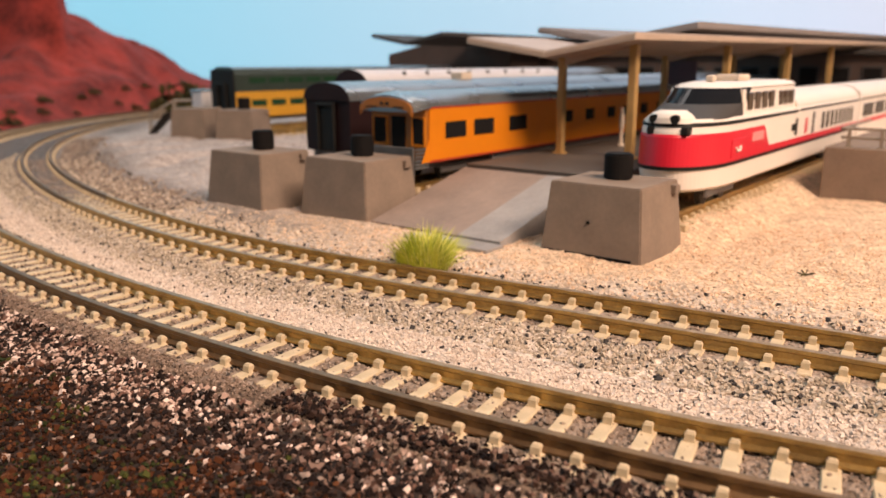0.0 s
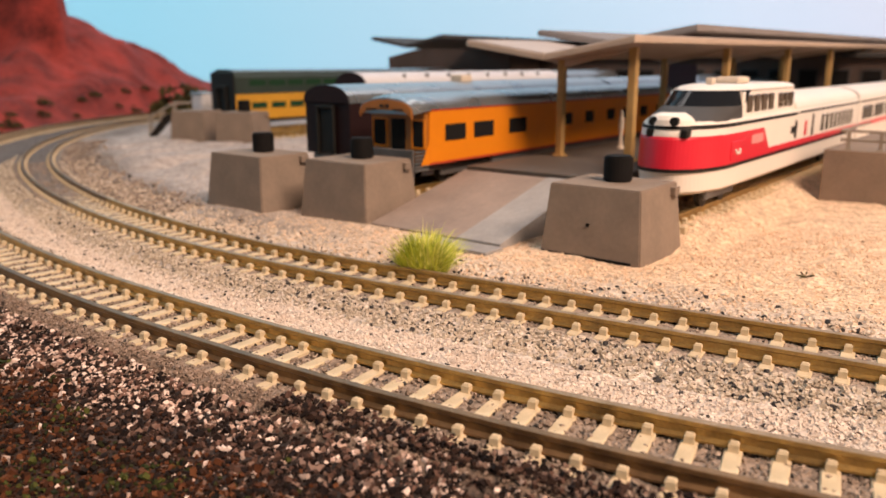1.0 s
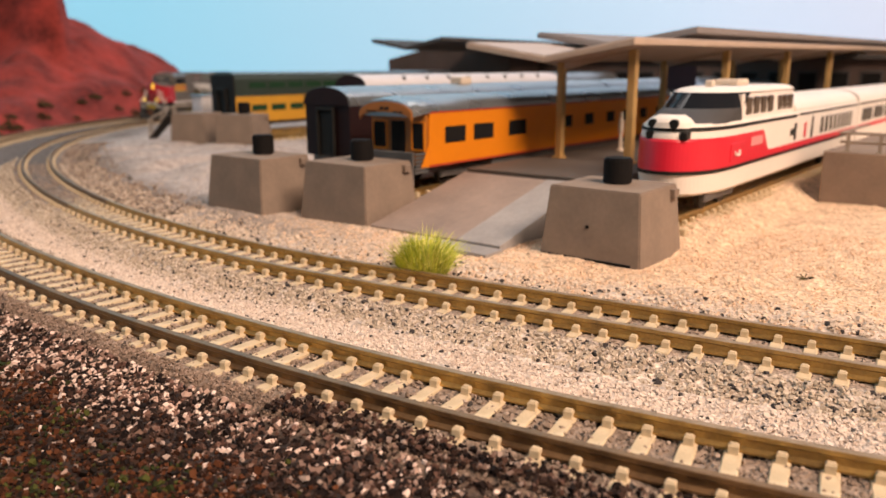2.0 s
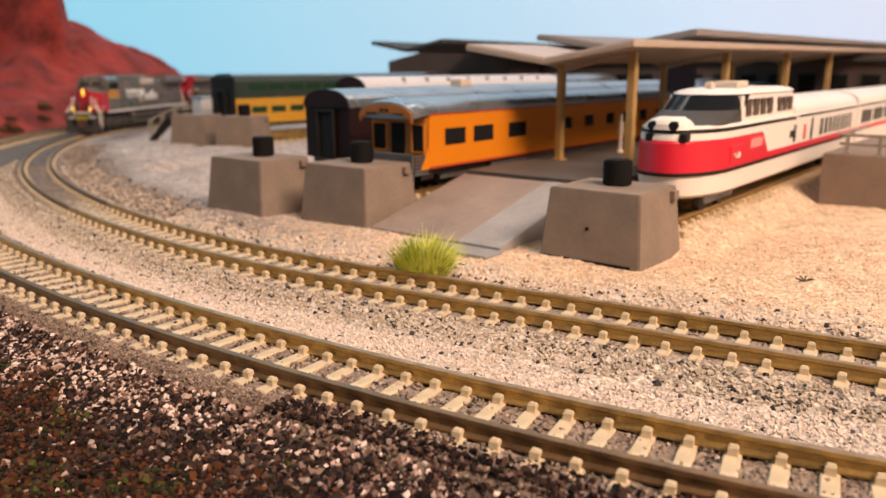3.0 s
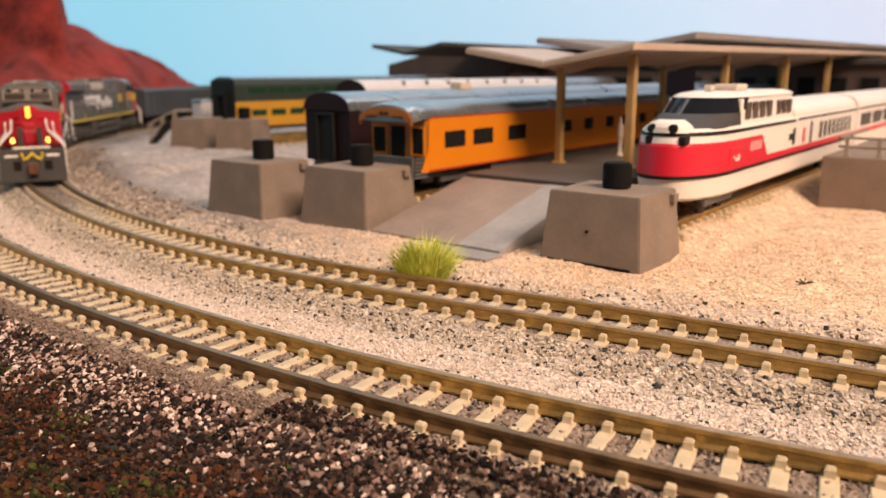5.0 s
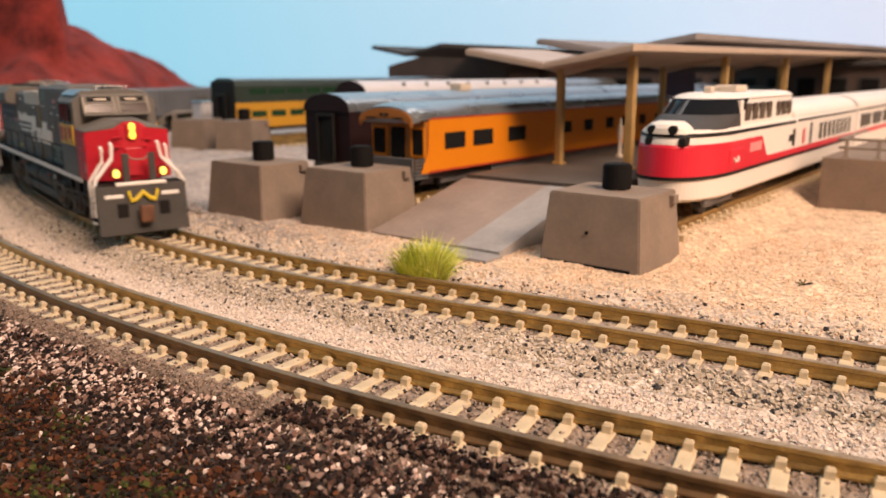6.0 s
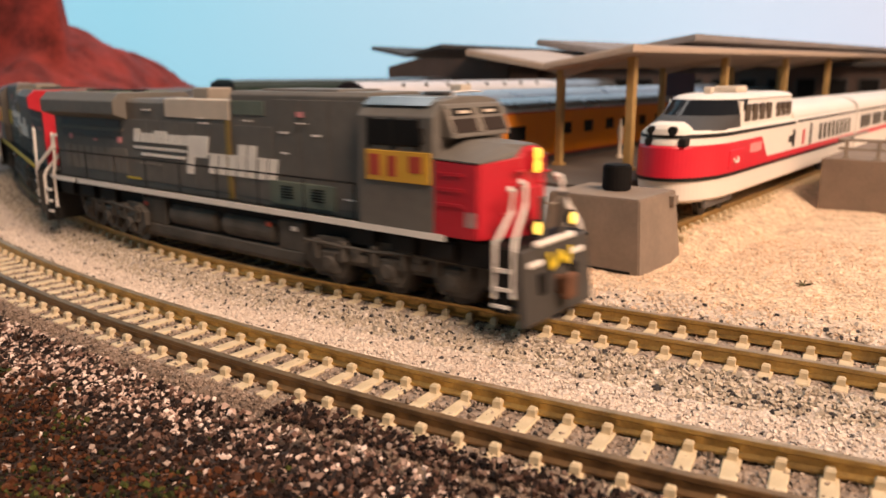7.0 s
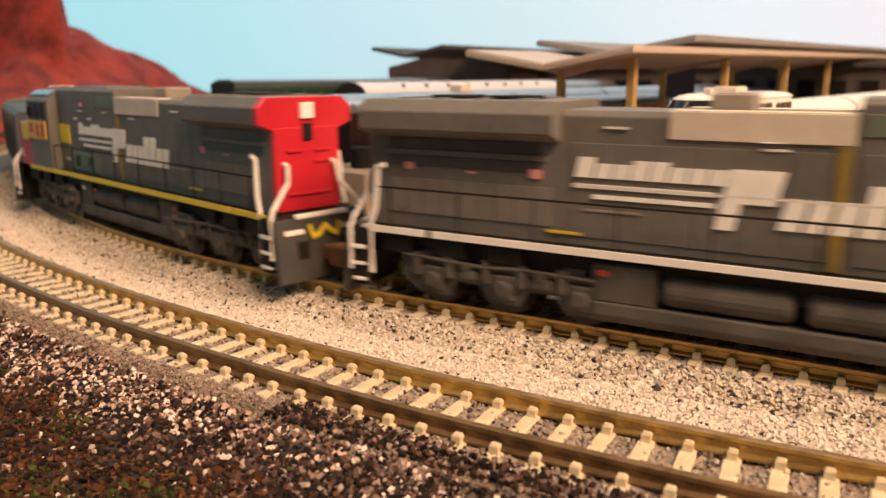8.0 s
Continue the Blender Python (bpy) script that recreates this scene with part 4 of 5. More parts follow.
        for x in (16.6, 24.6):
            for k in range(5):
                tpart("louvre", boxes((x, x + 3, s * 7.38 - 0.12, s * 7.38 + 0.12, 14.1 + k * 0.5, 14.3 + k * 0.5)), frame_black, hatch)
        tpart("stripe_post", boxes((0.8, 2.3, s * 7.12 - 0.1, s * 7.12 + 0.1, 12.4, 27.4)), mat_olive, ob, "mustard vertical stripe")
        for x, z, w, h, mt in ((-37.6, 21.2, 0.9, 1.3, mat_pink), (-59, 21.4, 0.8, 1.1, mat_pink), (-48, 21.3, 0.7, 0.4, mat_pink), (17.6, 25.6, 1.2, 0.35, white_paint), (26.0, 25.4, 1.2, 0.35, white_paint),
                               (17.6, 22.0, 1.0, 0.3, white_paint), (22.0, 28.6, 0.9, 0.9, mat_pink), (-26, 28.6, 1.6, 0.3, white_paint), (-6, 26.5, 1.6, 0.3, white_paint), (33.4, 15.0, 1.2, 0.3, white_paint),
                               (-33, 13.6, 2.6, 0.4, hose_yellow), (-26, 17.2, 4.2, 0.3, rail_grey)):
            tpart("data_plate", boxes((x - w, x + w, s * 7.08 - 0.08, s * 7.08 + 0.08, z, z + h)), mt, ob, "small painted data plate")
        # lettering as plain shapes: a small word over two rules, then large slanted blocks
        yw = s * 7.12
        small = [(-31.6, -29.2, 21.9, 24.7, 0.6)] + [(-28.8 + k * 2.5, -26.6 + k * 2.5, 21.9, 23.9 + (0.6 if k in (2, 3) else 0.0), 0.5) for k in range(7)]
        rules = [(-31.8, 13.0, 20.55, 20.75, 0.0), (-31.8, -12.6, 20.4, 21.0, 0.1), (-29.0, -12.8, 19.0, 19.6, 0.1)]
        large = [(-12.6, -10.2, 16.3, 19.8, 0.7), (-11.9, -5.4, 19.8, 24.1, 0.9)]
        large += [(-5.1 + k * 2.95, -2.7 + k * 2.95, 16.9, 20.9 + (2.1 if k in (3, 4) else 0.0), 0.9) for k in range(7)]
        rows = small + rules + large
        if s > 0:
            rows = [(-7.0 - x1, -7.0 - x0, z0, z1, -lean) for x0, x1, z0, z1, lean in rows]
        tpart("lettering", blocks_of_writing(rows, yw), letter_white, ob, "white slanted emblem lettering as plain shapes")
    # cab
    cab = [(-9.5, 8.5), (9.5, 8.5), (9.5, 24.2), (7.4, 27.6), (3.0, 28.6), (-3.0, 28.6), (-7.4, 27.6), (-9.5, 24.2)]
    epart("cab", prism(cab, "x", 31, 47.5, bev=0.3), grey_paint, ob)
    # Silver sheet puts the sky's reflection on the grey roof into its colour.
    tpart("cab_roof_sheen", prism([(-8.6, 31.2), (-6.8, 32.1), (6.8, 32.1), (8.6, 31.2), (6.8, 32.4), (-6.8, 32.4)], "x", 38.6, 52.0), roof_silver, ob, "pale sheet painting the sky's reflection on the cab roof")
    for s in (-1, 1):
        y = s * 9.5
        lo, hi = min(y, y + s * 0.2), max(y, y + s * 0.2)
        epart("cab_window", boxes((34.0, 38.8, lo, hi, 18.6, 23.4), (39.6, 44.2, lo, hi, 18.6, 23.4), bev=0.15), pane_dark, ob, "dark cab side window")
        epart("window_frame", boxes((33.5, 34.1, lo, hi + 0.05, 18.2, 23.8), (38.8, 39.6, lo, hi, 18.2, 23.8), (44.2, 44.8, lo, hi, 18.2, 23.8)), frame_black, ob)
        sg = epart("cab_sign", boxes((33.2, 47.0, s * 9.66 - 0.16, s * 9.66 + 0.16, 14.4, 18.0), bev=0.06), sign_yellow, ob, "yellow safety panel with dark red bars")
        for x0, x1, z0, z1 in ((34.0, 36.4, 15.0, 17.5), (38.2, 40.0, 15.0, 17.4), (42.8, 45.4, 15.6, 17.5)):
            epart("sign_bar", boxes((x0, x1, s * 9.84 - 0.06, s * 9.84 + 0.06, z0, z1)), sign_red, sg)
        epart("mirror", boxes((45, 45.5, s * 9.7 - 0.5, s * 9.7 + 0.5, 19, 21.5), bev=0.1), pane_dark, ob)
    # windshield wall above the nose
    epart("windshield_wall", prism([(47.0, 19.6), (50.6, 19.6), (48.2, 26.6), (47.0, 27.2)], "y", -7.6, 7.6, bev=0.25), grey_paint, ob)
    slope = lambda y0, y1, z0, z1: [[(50.62 - (z - 19.6) * 0.343 + g, y, z) for y, z in ((y0, z0), (y1, z0), (y1, z1), (y0, z1))] for g in (-0.1, 0.14)]
    for y0, y1 in ((-7.1, -0.7), (0.7, 7.1)):
        epart("windshield", tidy(loft(bmesh.new(), slope(y0, y1, 20.4, 23.6))), pane_warm, ob, "reflecting windshield pane")
        epart("number_board", tidy(loft(bmesh.new(), slope(y0 * 0.9 + (0.4 if y0 > 0 else 0), y1 * 0.9 - (0.4 if y0 < 0 else 0), 24.4, 25.9))), frame_black, ob, "dark number board with pale bars")
    for y in (-3.4, 3.4):
        epart("number_bar", tidy(loft(bmesh.new(), [[(p[0] + 0.16, p[1], p[2]) for p in ring] for ring in slope(y - 1.3, y + 1.3, 24.8, 25.4)])), panel_tan, ob, "pale bar on the number board")
    epart("roof_horn", boxes((38, 43, -1.2, 1.2, 28.5, 29.6), bev=0.3), pilot_grey, ob)
    epart("antenna", tube(bmesh.new(), [(46.5, -3.6, 27.5), (46.8, -3.6, 29.6), (46.8, 0, 29.9), (46.8, 3.4, 29.6)], 0.25, 6), white_paint, ob)
    # nose
    bm = bmesh.new()
    sec = lambda x, w, side, wt, top: [(x, -w, 12.0), (x, w, 12.0), (x, w, side), (x, wt, top), (x, -wt, top), (x, -w, side)]
    loft(bm, [sec(53.3, 9.4, 23.6, 3.4, 26.0), sec(61.6, 9.4, 23.3, 2.6, 25.6), sec(64.9, 2.4, 24.2, 1.4, 25.4)])
    bmesh.ops.bevel(bm, geom=list(tidy(bm).edges), offset=0.25, segments=2, affect="EDGES")
    tpart("nose", bm, engine_red, ob, "bright red wide nose")
    cover = lambda x, w, side, wt, top: [(x, w, side - 0.1), (x, w, side + 0.12), (x, wt, top + 0.14), (x, -wt, top + 0.14), (x, -w, side + 0.12), (x, -w, side - 0.1), (x, -wt, top - 0.1), (x, wt, top - 0.1)]
    tpart("nose_top", tidy(loft(bmesh.new(), [cover(53.4, 9.44, 23.6, 3.4, 26.0), cover(61.6, 9.44, 23.32, 2.6, 25.62), cover(64.3, 3.6, 24.1, 1.6, 25.52)])), grey_paint, ob, "grey anti-glare nose top")
    for y0, y1, z in ((-4.4, -2.2, 21.8), (-4.4, -2.2, 19.6), (2.2, 4.4, 21.2), (1.6, 3.2, 19.6), (-8.2, -6.4, 16.0)):
        tpart("nose_grab", boxes((64.7, 65.2, y0, y1, z, z + 0.4), bev=0.08), engine_red, ob)
    for y in (-2.9, 2.9):
        tpart("front_rail_post", boxes((68.2, 68.8, y - 0.75, y + 0.75, 12.0, 18.6), bev=0.15), pilot_grey, ob, "dark front railing post")
    tpart("front_chain", tube(bmesh.new(), [(68.5, -2.8, 18.4), (68.6, -1.2, 17.2), (68.6, 1.2, 17.2), (68.5, 2.8, 18.4)], 0.15, 5), rail_grey, ob, "drooping safety chain")
    for y0, y1 in ((-7.5, -7.0), (-0.75, -0.35), (0.35, 0.75), (7.0, 7.5)):
        epart("windshield_frame", tidy(loft(bmesh.new(), slope(y0, y1, 20.2, 25.8))), rail_grey, ob, "pale windshield frame")
    epart("nose_door", boxes((62.7, 63.2, -1.9, 1.9, 9.4, 14.4), bev=0.2), engine_red, ob)
    hl = epart("headlight", boxes((62.0, 63.3, -1.25, 1.25, 16.0, 18.6), bev=0.3), engine_red, ob, "headlight housing")
    for z in (16.6, 17.9):
        bm = bmesh.new()
        cyl(bm, "x", 0.8, 0.75, 63.0, 63.5, c=(0, z), n=16)
        epart("lamp", bm, lamp_on if lamps else pane_dark, hl, "lit amber headlamp" if lamps else "unlit lamp")
    for s in (-1, 1):
        epart("nose_plate", boxes((55.0, 57.6, s * 9.3 - 0.1, s * 9.3 + 0.1, 10.0, 11.8)), white_paint, ob, "white data plate")
        for k in range(3):
            epart("nose_louvre", boxes((48.5, 54.5, s * 9.45 - 0.12, s * 9.45 + 0.12, 12.2 + k * 1.7, 12.6 + k * 1.7)), engine_red, ob)
    # front and rear platforms, steps, plough
    for e, xs in ((1, 1), (-1, -1)):
        ends = lambda a, b: (min(e * a, e * b), max(e * a, e * b))
        epart("end_platform", boxes((*ends(61.5, 67.2), -9.4, 9.4, 7.4, 8.4), bev=0.15), frame_black, ob)
        epart("anticlimber", boxes((*ends(67.1, 68.4), -5.6, 5.6, 7.9, 8.7), bev=0.2), white_paint, ob, "white-edged anticlimber")
        bm = bmesh.new()
        pl = [(e * 66.4, 8.6), (e * 68.0, 8.2), (e * 69.6, 0.8), (e * 68.6, 0.6), (e * 67.0, 4.4)]
        loft(bm, [[(x, -9.9, z) for x, z in pl], [(x, 9.9, z) for x, z in pl]])
        bmesh.ops.translate(bm, vec=(0, 0, -0.3), verts=bm.verts)
        epart("plough", tidy(bm), pilot_grey, ob, "grey snow plough pilot")
        for s in (-1, 1):
            epart("step_well", boxes((*ends(61.6, 65.6), s * 9.2 - 0.55, s * 9.2 + 0.55, 1.6, 8.2), bev=0.1), frame_black, ob)
            for k in range(3):
                epart("step", boxes((*ends(62.0, 65.6), s * 9.7 - 0.5, s * 9.7 + 0.5, 2.2 + k * 1.9, 2.55 + k * 1.9)), white_paint, ob, "white-edged step")
            bm = bmesh.new()
            stair_rail(bm, e * 66.6, s * 9.9, e)
            epart("grab_rail", bm, white_paint, ob, "white bent grab rail")
            bm = bmesh.new()
            tube(bm, [(e * 61.2, s * 9.3, 3.2), (e * 61.2, s * 9.3, 9.0), (e * 60.4, s * 9.2, 11), (e * 60.0, s * 9.0, 16.0), (e * 58.8, s * 9.0, 16.2)] if e < 0 else
                 [(e * 62.4, s * 10.0, 3.2), (e * 62.4, s * 10.0, 8.8), (e * 62.8, s * 9.4, 9.6), (e * 63.6, s * 7.2, 12.2), (e * 63.8, s * 7.1, 14.4), (e * 62.8, s * 7.1, 14.6)], 0.4, 6)
            epart("grab_rail", bm, white_paint, ob, "white bent grab rail")
            if e > 0:
                bm = bmesh.new()
                cyl(bm, "x", 1.0, 1.0, 66.9, 67.9, c=(s * 5.2, 10.3), n=16)
                dl = epart("ditch_light", bm, frame_black, ob, "ditch light housing")
                bm = bmesh.new()
                cyl(bm, "x", 0.8, 0.72, 67.85, 68.15, c=(s * 5.2, 10.3), n=16)
                epart("lamp", bm, ditch_on if lamps else pane_dark, dl, "lit amber ditch lamp" if lamps else "unlit lamp")
            epart("plough_gap", boxes((*ends(68.3, 69.2), s * 4.6 - 1.2, s * 4.6 + 1.2, 3.2, 5.6), bev=0.2), frame_black, ob)
            epart("white_bar", boxes((*ends(68.0, 68.7), s * 6.2 - 2.0, s * 6.2 + 2.0, 6.3, 6.8), bev=0.1), white_paint, ob)
        bm = bmesh.new()
        tube(bm, [(e * 69.0, -3.2, 7.2), (e * 69.2, -2.6, 5.9), (e * 69.3, -1.4, 6.2), (e * 69.2, 0, 7.0), (e * 69.3, 1.3, 6.2), (e * 69.2, 2.6, 5.9), (e * 69.0, 3.3, 7.2)], 0.36, 6)
        epart("hose", bm, hose_yellow, ob, "yellow air hose")
        epart("coupler", boxes((*ends(67.5, 71.6), -0.9, 0.9, 2.8, 4.8), (*ends(70.6, 72.4), -1.5, 1.5, 2.4, 5.2), bev=0.3), rust, ob, "rusty knuckle coupler")
    # long hand rails
    for s in (-1, 1):
        epart("handrail", tube(bmesh.new(), [(-60, s * 9.2, 13.6), (30, s * 9.2, 13.6)], 0.13, 5), frame_black, ob)
        for k in range(9):
            epart("stanchion", tube(bmesh.new(), [(-58 + k * 11, s * 9.2, 8.4), (-58 + k * 11, s * 9.2, 13.7)], 0.13, 5), frame_black, ob)
    if red_ends:
        for s in (-1, 1):
            for x0, x1 in ((24.5, 30.2), (48.0, 54.0)):
                epart("side_panel", boxes((x0, x1, s * (7.1 if x0 < 40 else 9.5) - 0.16, s * (7.1 if x0 < 40 else 9.5) + 0.16, 14.0, 17.6), bev=0.06), hose_yellow, ob, "yellow side panel")
    for s in (-1, 1):
        for k in range(6):
            x = -60 + k * 8.5 if k < 3 else 28 + (k - 3) * 9.0
            # Black equipment boxes, also filling in the shaded gap below the walkway.
            epart("equipment_box", boxes((x, x + 5.5, s * 7.9 - 0.7, s * 7.9 + 0.7, 5.9, 7.6), bev=0.2), frame_black, ob)
        for k, x in enumerate((-45, -41, -10, 3, 16)):
            epart("grab_iron", tube(bmesh.new(), [(x, s * 7.0, 20.8), (x, s * 7.35, 20.8), (x + 2.2, s * 7.35, 20.8), (x + 2.2, s * 7.0, 20.8)], 0.12, 5), white_paint, ob)
    truck(ob, 42, wheels)
    truck(ob, -42, wheels)
    return ob


door_grey = mat("door_grey", (0.17, 0.148, 0.127), 0.65, var=0.2, scale=0.3, bump=0.03)
mat_pink = mat("faded_lettering", (0.70, 0.26, 0.26), 0.5)
mat_olive = mat("mustard_stripe", (0.24, 0.155, 0.03), 0.6, var=0.2, scale=0.2)
turning = []
lead = engine("grey and red diesel locomotive with lit headlights", False, white_paint, True, turning)
second = engine("grey diesel locomotive with red flared end and yellow sill", True, hose_yellow, False, turning)


def boxcar(material, label, length, top):
    ob = thing("freight_car", mm(0, 0, 0), label, "freight car", "cars behind the engines")
    h = length / 2
    part("body", prism([(-9, 7.5), (9, 7.5), (9, top - 1.5), (7.5, top - 0.4), (0, top), (-7.5, top - 0.4), (-9, top - 1.5)], "x", -h, h, bev=0.25), material, ob)
    for s in (-1, 1):
        for k in range(int(length / 7)):
            x = -h + 3 + k * 7
            part("rib", boxes((x - 0.4, x + 0.4, s * 9.2 - 0.25, s * 9.2 + 0.25, 7.8, top - 1.8)), material, ob)
    part("frame", boxes((-h - 3, h + 3, -1.5, 1.5, 5.2, 7.6), (-h, h, -8, 8, 6.6, 7.6)), frame_black, ob)
    for x in (-h + 14, h - 14):
        part("truck", boxes((x - 8, x + 8, -7.4, -6, 2.0, 4.6), (x - 8, x + 8, 6, 7.4, 2.0, 4.6), (x - 2, x + 2, -6, 6, 2.6, 6.7), bev=0.3), frame_black, ob)
        for dx in (-5.6, 5.6):
            w = bmesh.new()
            for s in (-1, 1):
                cyl(w, "y", 2.6, 2.6, s * 4.1, s * 5.5, n=16)
            part("wheelset", w, steel, ob, m=mm(x + dx, 0, 2.6))
    return ob


cars = [boxcar(freight_slate, "dark slate freight car behind the engines", 96, 26), boxcar(freight_grey, "grey ribbed freight car", 110, 27), boxcar(freight_grey, "grey ribbed freight car", 110, 27)]


# ---------------------------------------------------------------- standing passenger trains
def car_profile(w, sill, eave, top):
    pts = [(-w, sill), (w, sill), (w, eave)]
    arc = [(w * math.cos(a), eave + (top - eave) * math.sin(a)) for a in np.linspace(0, math.pi, 13)[1:-1]]
    return pts + arc + [(-w, eave)]


def bogie(parent, x, z=0.0):
    b = part("bogie", boxes((x - 9, x + 9, -7.4, -6.2, z + 2, z + 4.4), (x - 9, x + 9, 6.2, 7.4, z + 2, z + 4.4), (x - 2, x + 2, -6.3, 6.3, z + 2.6, z + 6), bev=0.35), car_under, parent)
    for dx in (-5.8, 5.8):
        w = bmesh.new()
        for s in (-1, 1):
            cyl(w, "y", 2.7, 2.7, s * 4.2, s * 5.6, n=16)
        part("wheelset", w, steel, b, m=mm(x + dx, 0, z + 2.7))


def coach(u, v, length, w, sill, eave, top, side, roof, label, windows, win_m=None, end_m=None, line_m=None, group="standing coaches"):
    """A plain coach: body, roof, windows cut proud, underframe and bogies. Origin at its near end on the rails."""
    ob = thing("passenger_coach", st(u, v, 4.5), label, "passenger coach", group)
    body = [(-w, sill), (w, sill), (w, eave), (-w, eave)]
    part("body", prism(body, "x", 0, length, bev=0.3), side, ob)
    arc = [(w * 1.02 * math.cos(a), eave + (top - eave) * math.sin(a) ** 0.8) for a in np.linspace(0, math.pi, 17)]
    part("roof", prism(arc, "x", -0.4, length + 0.2), roof, ob, smooth=False)
    part("end_cap", prism([(y * 0.985, z - 0.06) for y, z in arc], "x", -0.6, -0.38), end_m or side, ob)
    for s in (-1, 1):
        for x0, x1, z0, z1 in windows:
            y = s * w
            wn = part("window", boxes((x0, x1, min(y, y + s * 0.14), max(y, y + s * 0.14), z0, z1), bev=0.05), win_m or pane_dark, ob)
        if line_m:
            part("trim_line", boxes((0, length, s * w - 0.1, s * w + 0.1, eave - 0.5, eave + 0.05), (0, length, s * w - 0.1, s * w + 0.1, sill - 0.1, sill + 0.5)), line_m, ob)
    part("underframe", boxes((1, length - 1, -w * 0.8, w * 0.8, sill - 2.0, sill + 0.1), (30, length - 30, -w * 0.9, w * 0.9, 2.6, sill), bev=0.2), car_under, ob)
    bogie(ob, 17)
    bogie(ob, length - 17)
    return ob


def yellow_windows():
    rows = [(6.5, 15.6, 11.8, 16.2), (19.4, 29.0, 11.8, 16.2), (37, 46.5, 11.8, 16.2)]
    rows += [(69, 75, 12.4, 16.2), (84, 90, 12.4, 16.2), (100, 106, 12.4, 16.2), (113, 119, 12.4, 16.2), (128, 134, 12.4, 16.2), (143, 149, 12.4, 16.2)]
    return rows


obs_car = coach(155, 139, 157, 10, 6.0, 20.4, 24.3, car_orange, roof_silver, "orange observation coach with a silver-grey roof", yellow_windows(), line_m=car_red)
coach(313, 139, 160, 10, 6.0, 20.4, 24.3, car_orange, roof_silver, "orange streamlined coach under the canopy", [(8 + 15 * k, 16 + 15 * k, 12, 16.2) for k in range(10)], line_m=car_red)
coach(475, 139, 160, 10, 6.0, 20.4, 24.3, car_orange, roof_silver, "orange streamlined coach under the canopy", [(8 + 15 * k, 16 + 15 * k, 12, 16.2) for k in range(10)], line_m=car_red)


def observation_end(ob):
    """Open platform end with windows, door, dropped fascia and a stainless gate."""
    bm = bmesh.new()
    arc = [(10.3 * math.cos(a), 19.8 + 4.3 * math.sin(a) ** 0.8) for a in np.linspace(0, math.pi, 17)]
    loft(bm, [[(-6.0, y * 0.94, z - 0.6) for y, z in arc], [(-3.0, y, z) for y, z in arc], [(0.2, y, z + 0.3) for y, z in arc]])
    part("end_roof", tidy(bm), roof_silver, ob, smooth=False)
    bm = bmesh.new()
    angles = np.linspace(0, math.pi, 17)
    fas = [(9.9 * math.cos(a), 19.6 + 3.7 * math.sin(a) ** 0.8) for a in angles] + [(9.5 * math.cos(a), 18.5 + 2.1 * math.sin(a) ** 0.8) for a in reversed(angles)]
    loft(bm, [[(-6.4, y * 0.94, z - 0.3) for y, z in fas], [(-5.6, y * 0.96, z - 0.3) for y, z in fas]])
    part("fascia", tidy(bm), car_orange_shaded, ob, "orange curved end fascia")
    part("fascia_bars", boxes((-6.7, -6.3, -1.4, -0.4, 20.9, 21.7), (-6.7, -6.3, 0.4, 1.4, 20.9, 21.7), (-6.6, -6.3, -6.6, -3.0, 20.2, 20.6), (-6.6, -6.3, 3.0, 6.6, 20.2, 20.6)), turbo_black, ob)
    part("end_wall", boxes((-1.4, 0.2, -9.6, 9.6, 6, 20.0), bev=0.2), car_orange_shaded, ob, "end wall in orange darkened for the shaded end")
    for y0, y1 in ((-9.2, -5.4), (4.0, 8.6)):
        f = part("end_window", boxes((-1.62, -1.3, y0, y1, 10.6, 17.4), bev=0.15), pane_dark, ob)
        part("end_window_frame", boxes((-1.75, -1.35, y0 - 0.5, y0, 10.2, 17.8), (-1.75, -1.35, y1, y1 + 0.5, 10.2, 17.8), (-1.75, -1.35, y0, y1, 17.4, 17.9), (-1.75, -1.35, y0, y1, 10.1, 10.6)), car_orange, f)
    part("end_door", boxes((-1.7, -1.3, -2.8, 2.2, 6.4, 17.8), bev=0.15), pane_dark, ob, "dark end door")
    part("end_platform", boxes((-5.8, 0, -9.2, 9.2, 4.4, 6.0), bev=0.2), car_under, ob)
    part("apron", boxes((-5.9, -5.2, -9.2, 5.0, 1.2, 10.2), bev=0.2), car_under, ob, "grey end apron")
    for k in range(6):
        part("gate_slat", boxes((-5.4, -0.2, -9.75, -9.35, 4.6 + k * 0.95, 5.1 + k * 0.95)), roof_silver, ob, "bright steel side gate slat")
    bm = bmesh.new()
    loft(bm, [[(-0.1, -10.06, 6.0), (-0.1, -9.9, 6.0), (-0.1, -9.9, 20), (-0.1, -10.06, 20)], [(-3.4, -10.02, 6.0), (-3.4, -9.9, 6.0), (-0.3, -9.9, 12), (-0.3, -10.02, 12)]])
    part("skirt_sweep", tidy(bm), car_orange, ob)


observation_end(obs_car)
dark_car = coach(157, 170, 160, 9.6, 6.0, 21.0, 26.2, maroon, roof_silver, "dark maroon heavyweight coach with a grey roof", [(10 + 14 * k, 19 + 14 * k, 12, 17) for k in range(10)])
part("end_door", boxes((-0.5, 0.1, -3.2, 3.2, 6.4, 19), bev=0.2), turbo_black, dark_car, "black end doorway")
part("diaphragm", boxes((-1.4, -0.3, -3.8, -2.9, 6, 20), (-1.4, -0.3, 2.9, 3.8, 6, 20), (-1.4, -0.3, -3.8, 3.8, 19.4, 20.4), bev=0.2), turbo_black, dark_car)
part("roof_vent", boxes((62, 68, -2.6, 2.6, 25.8, 28.4), bev=0.3), panel_tan, dark_car, "tan roof vent box")
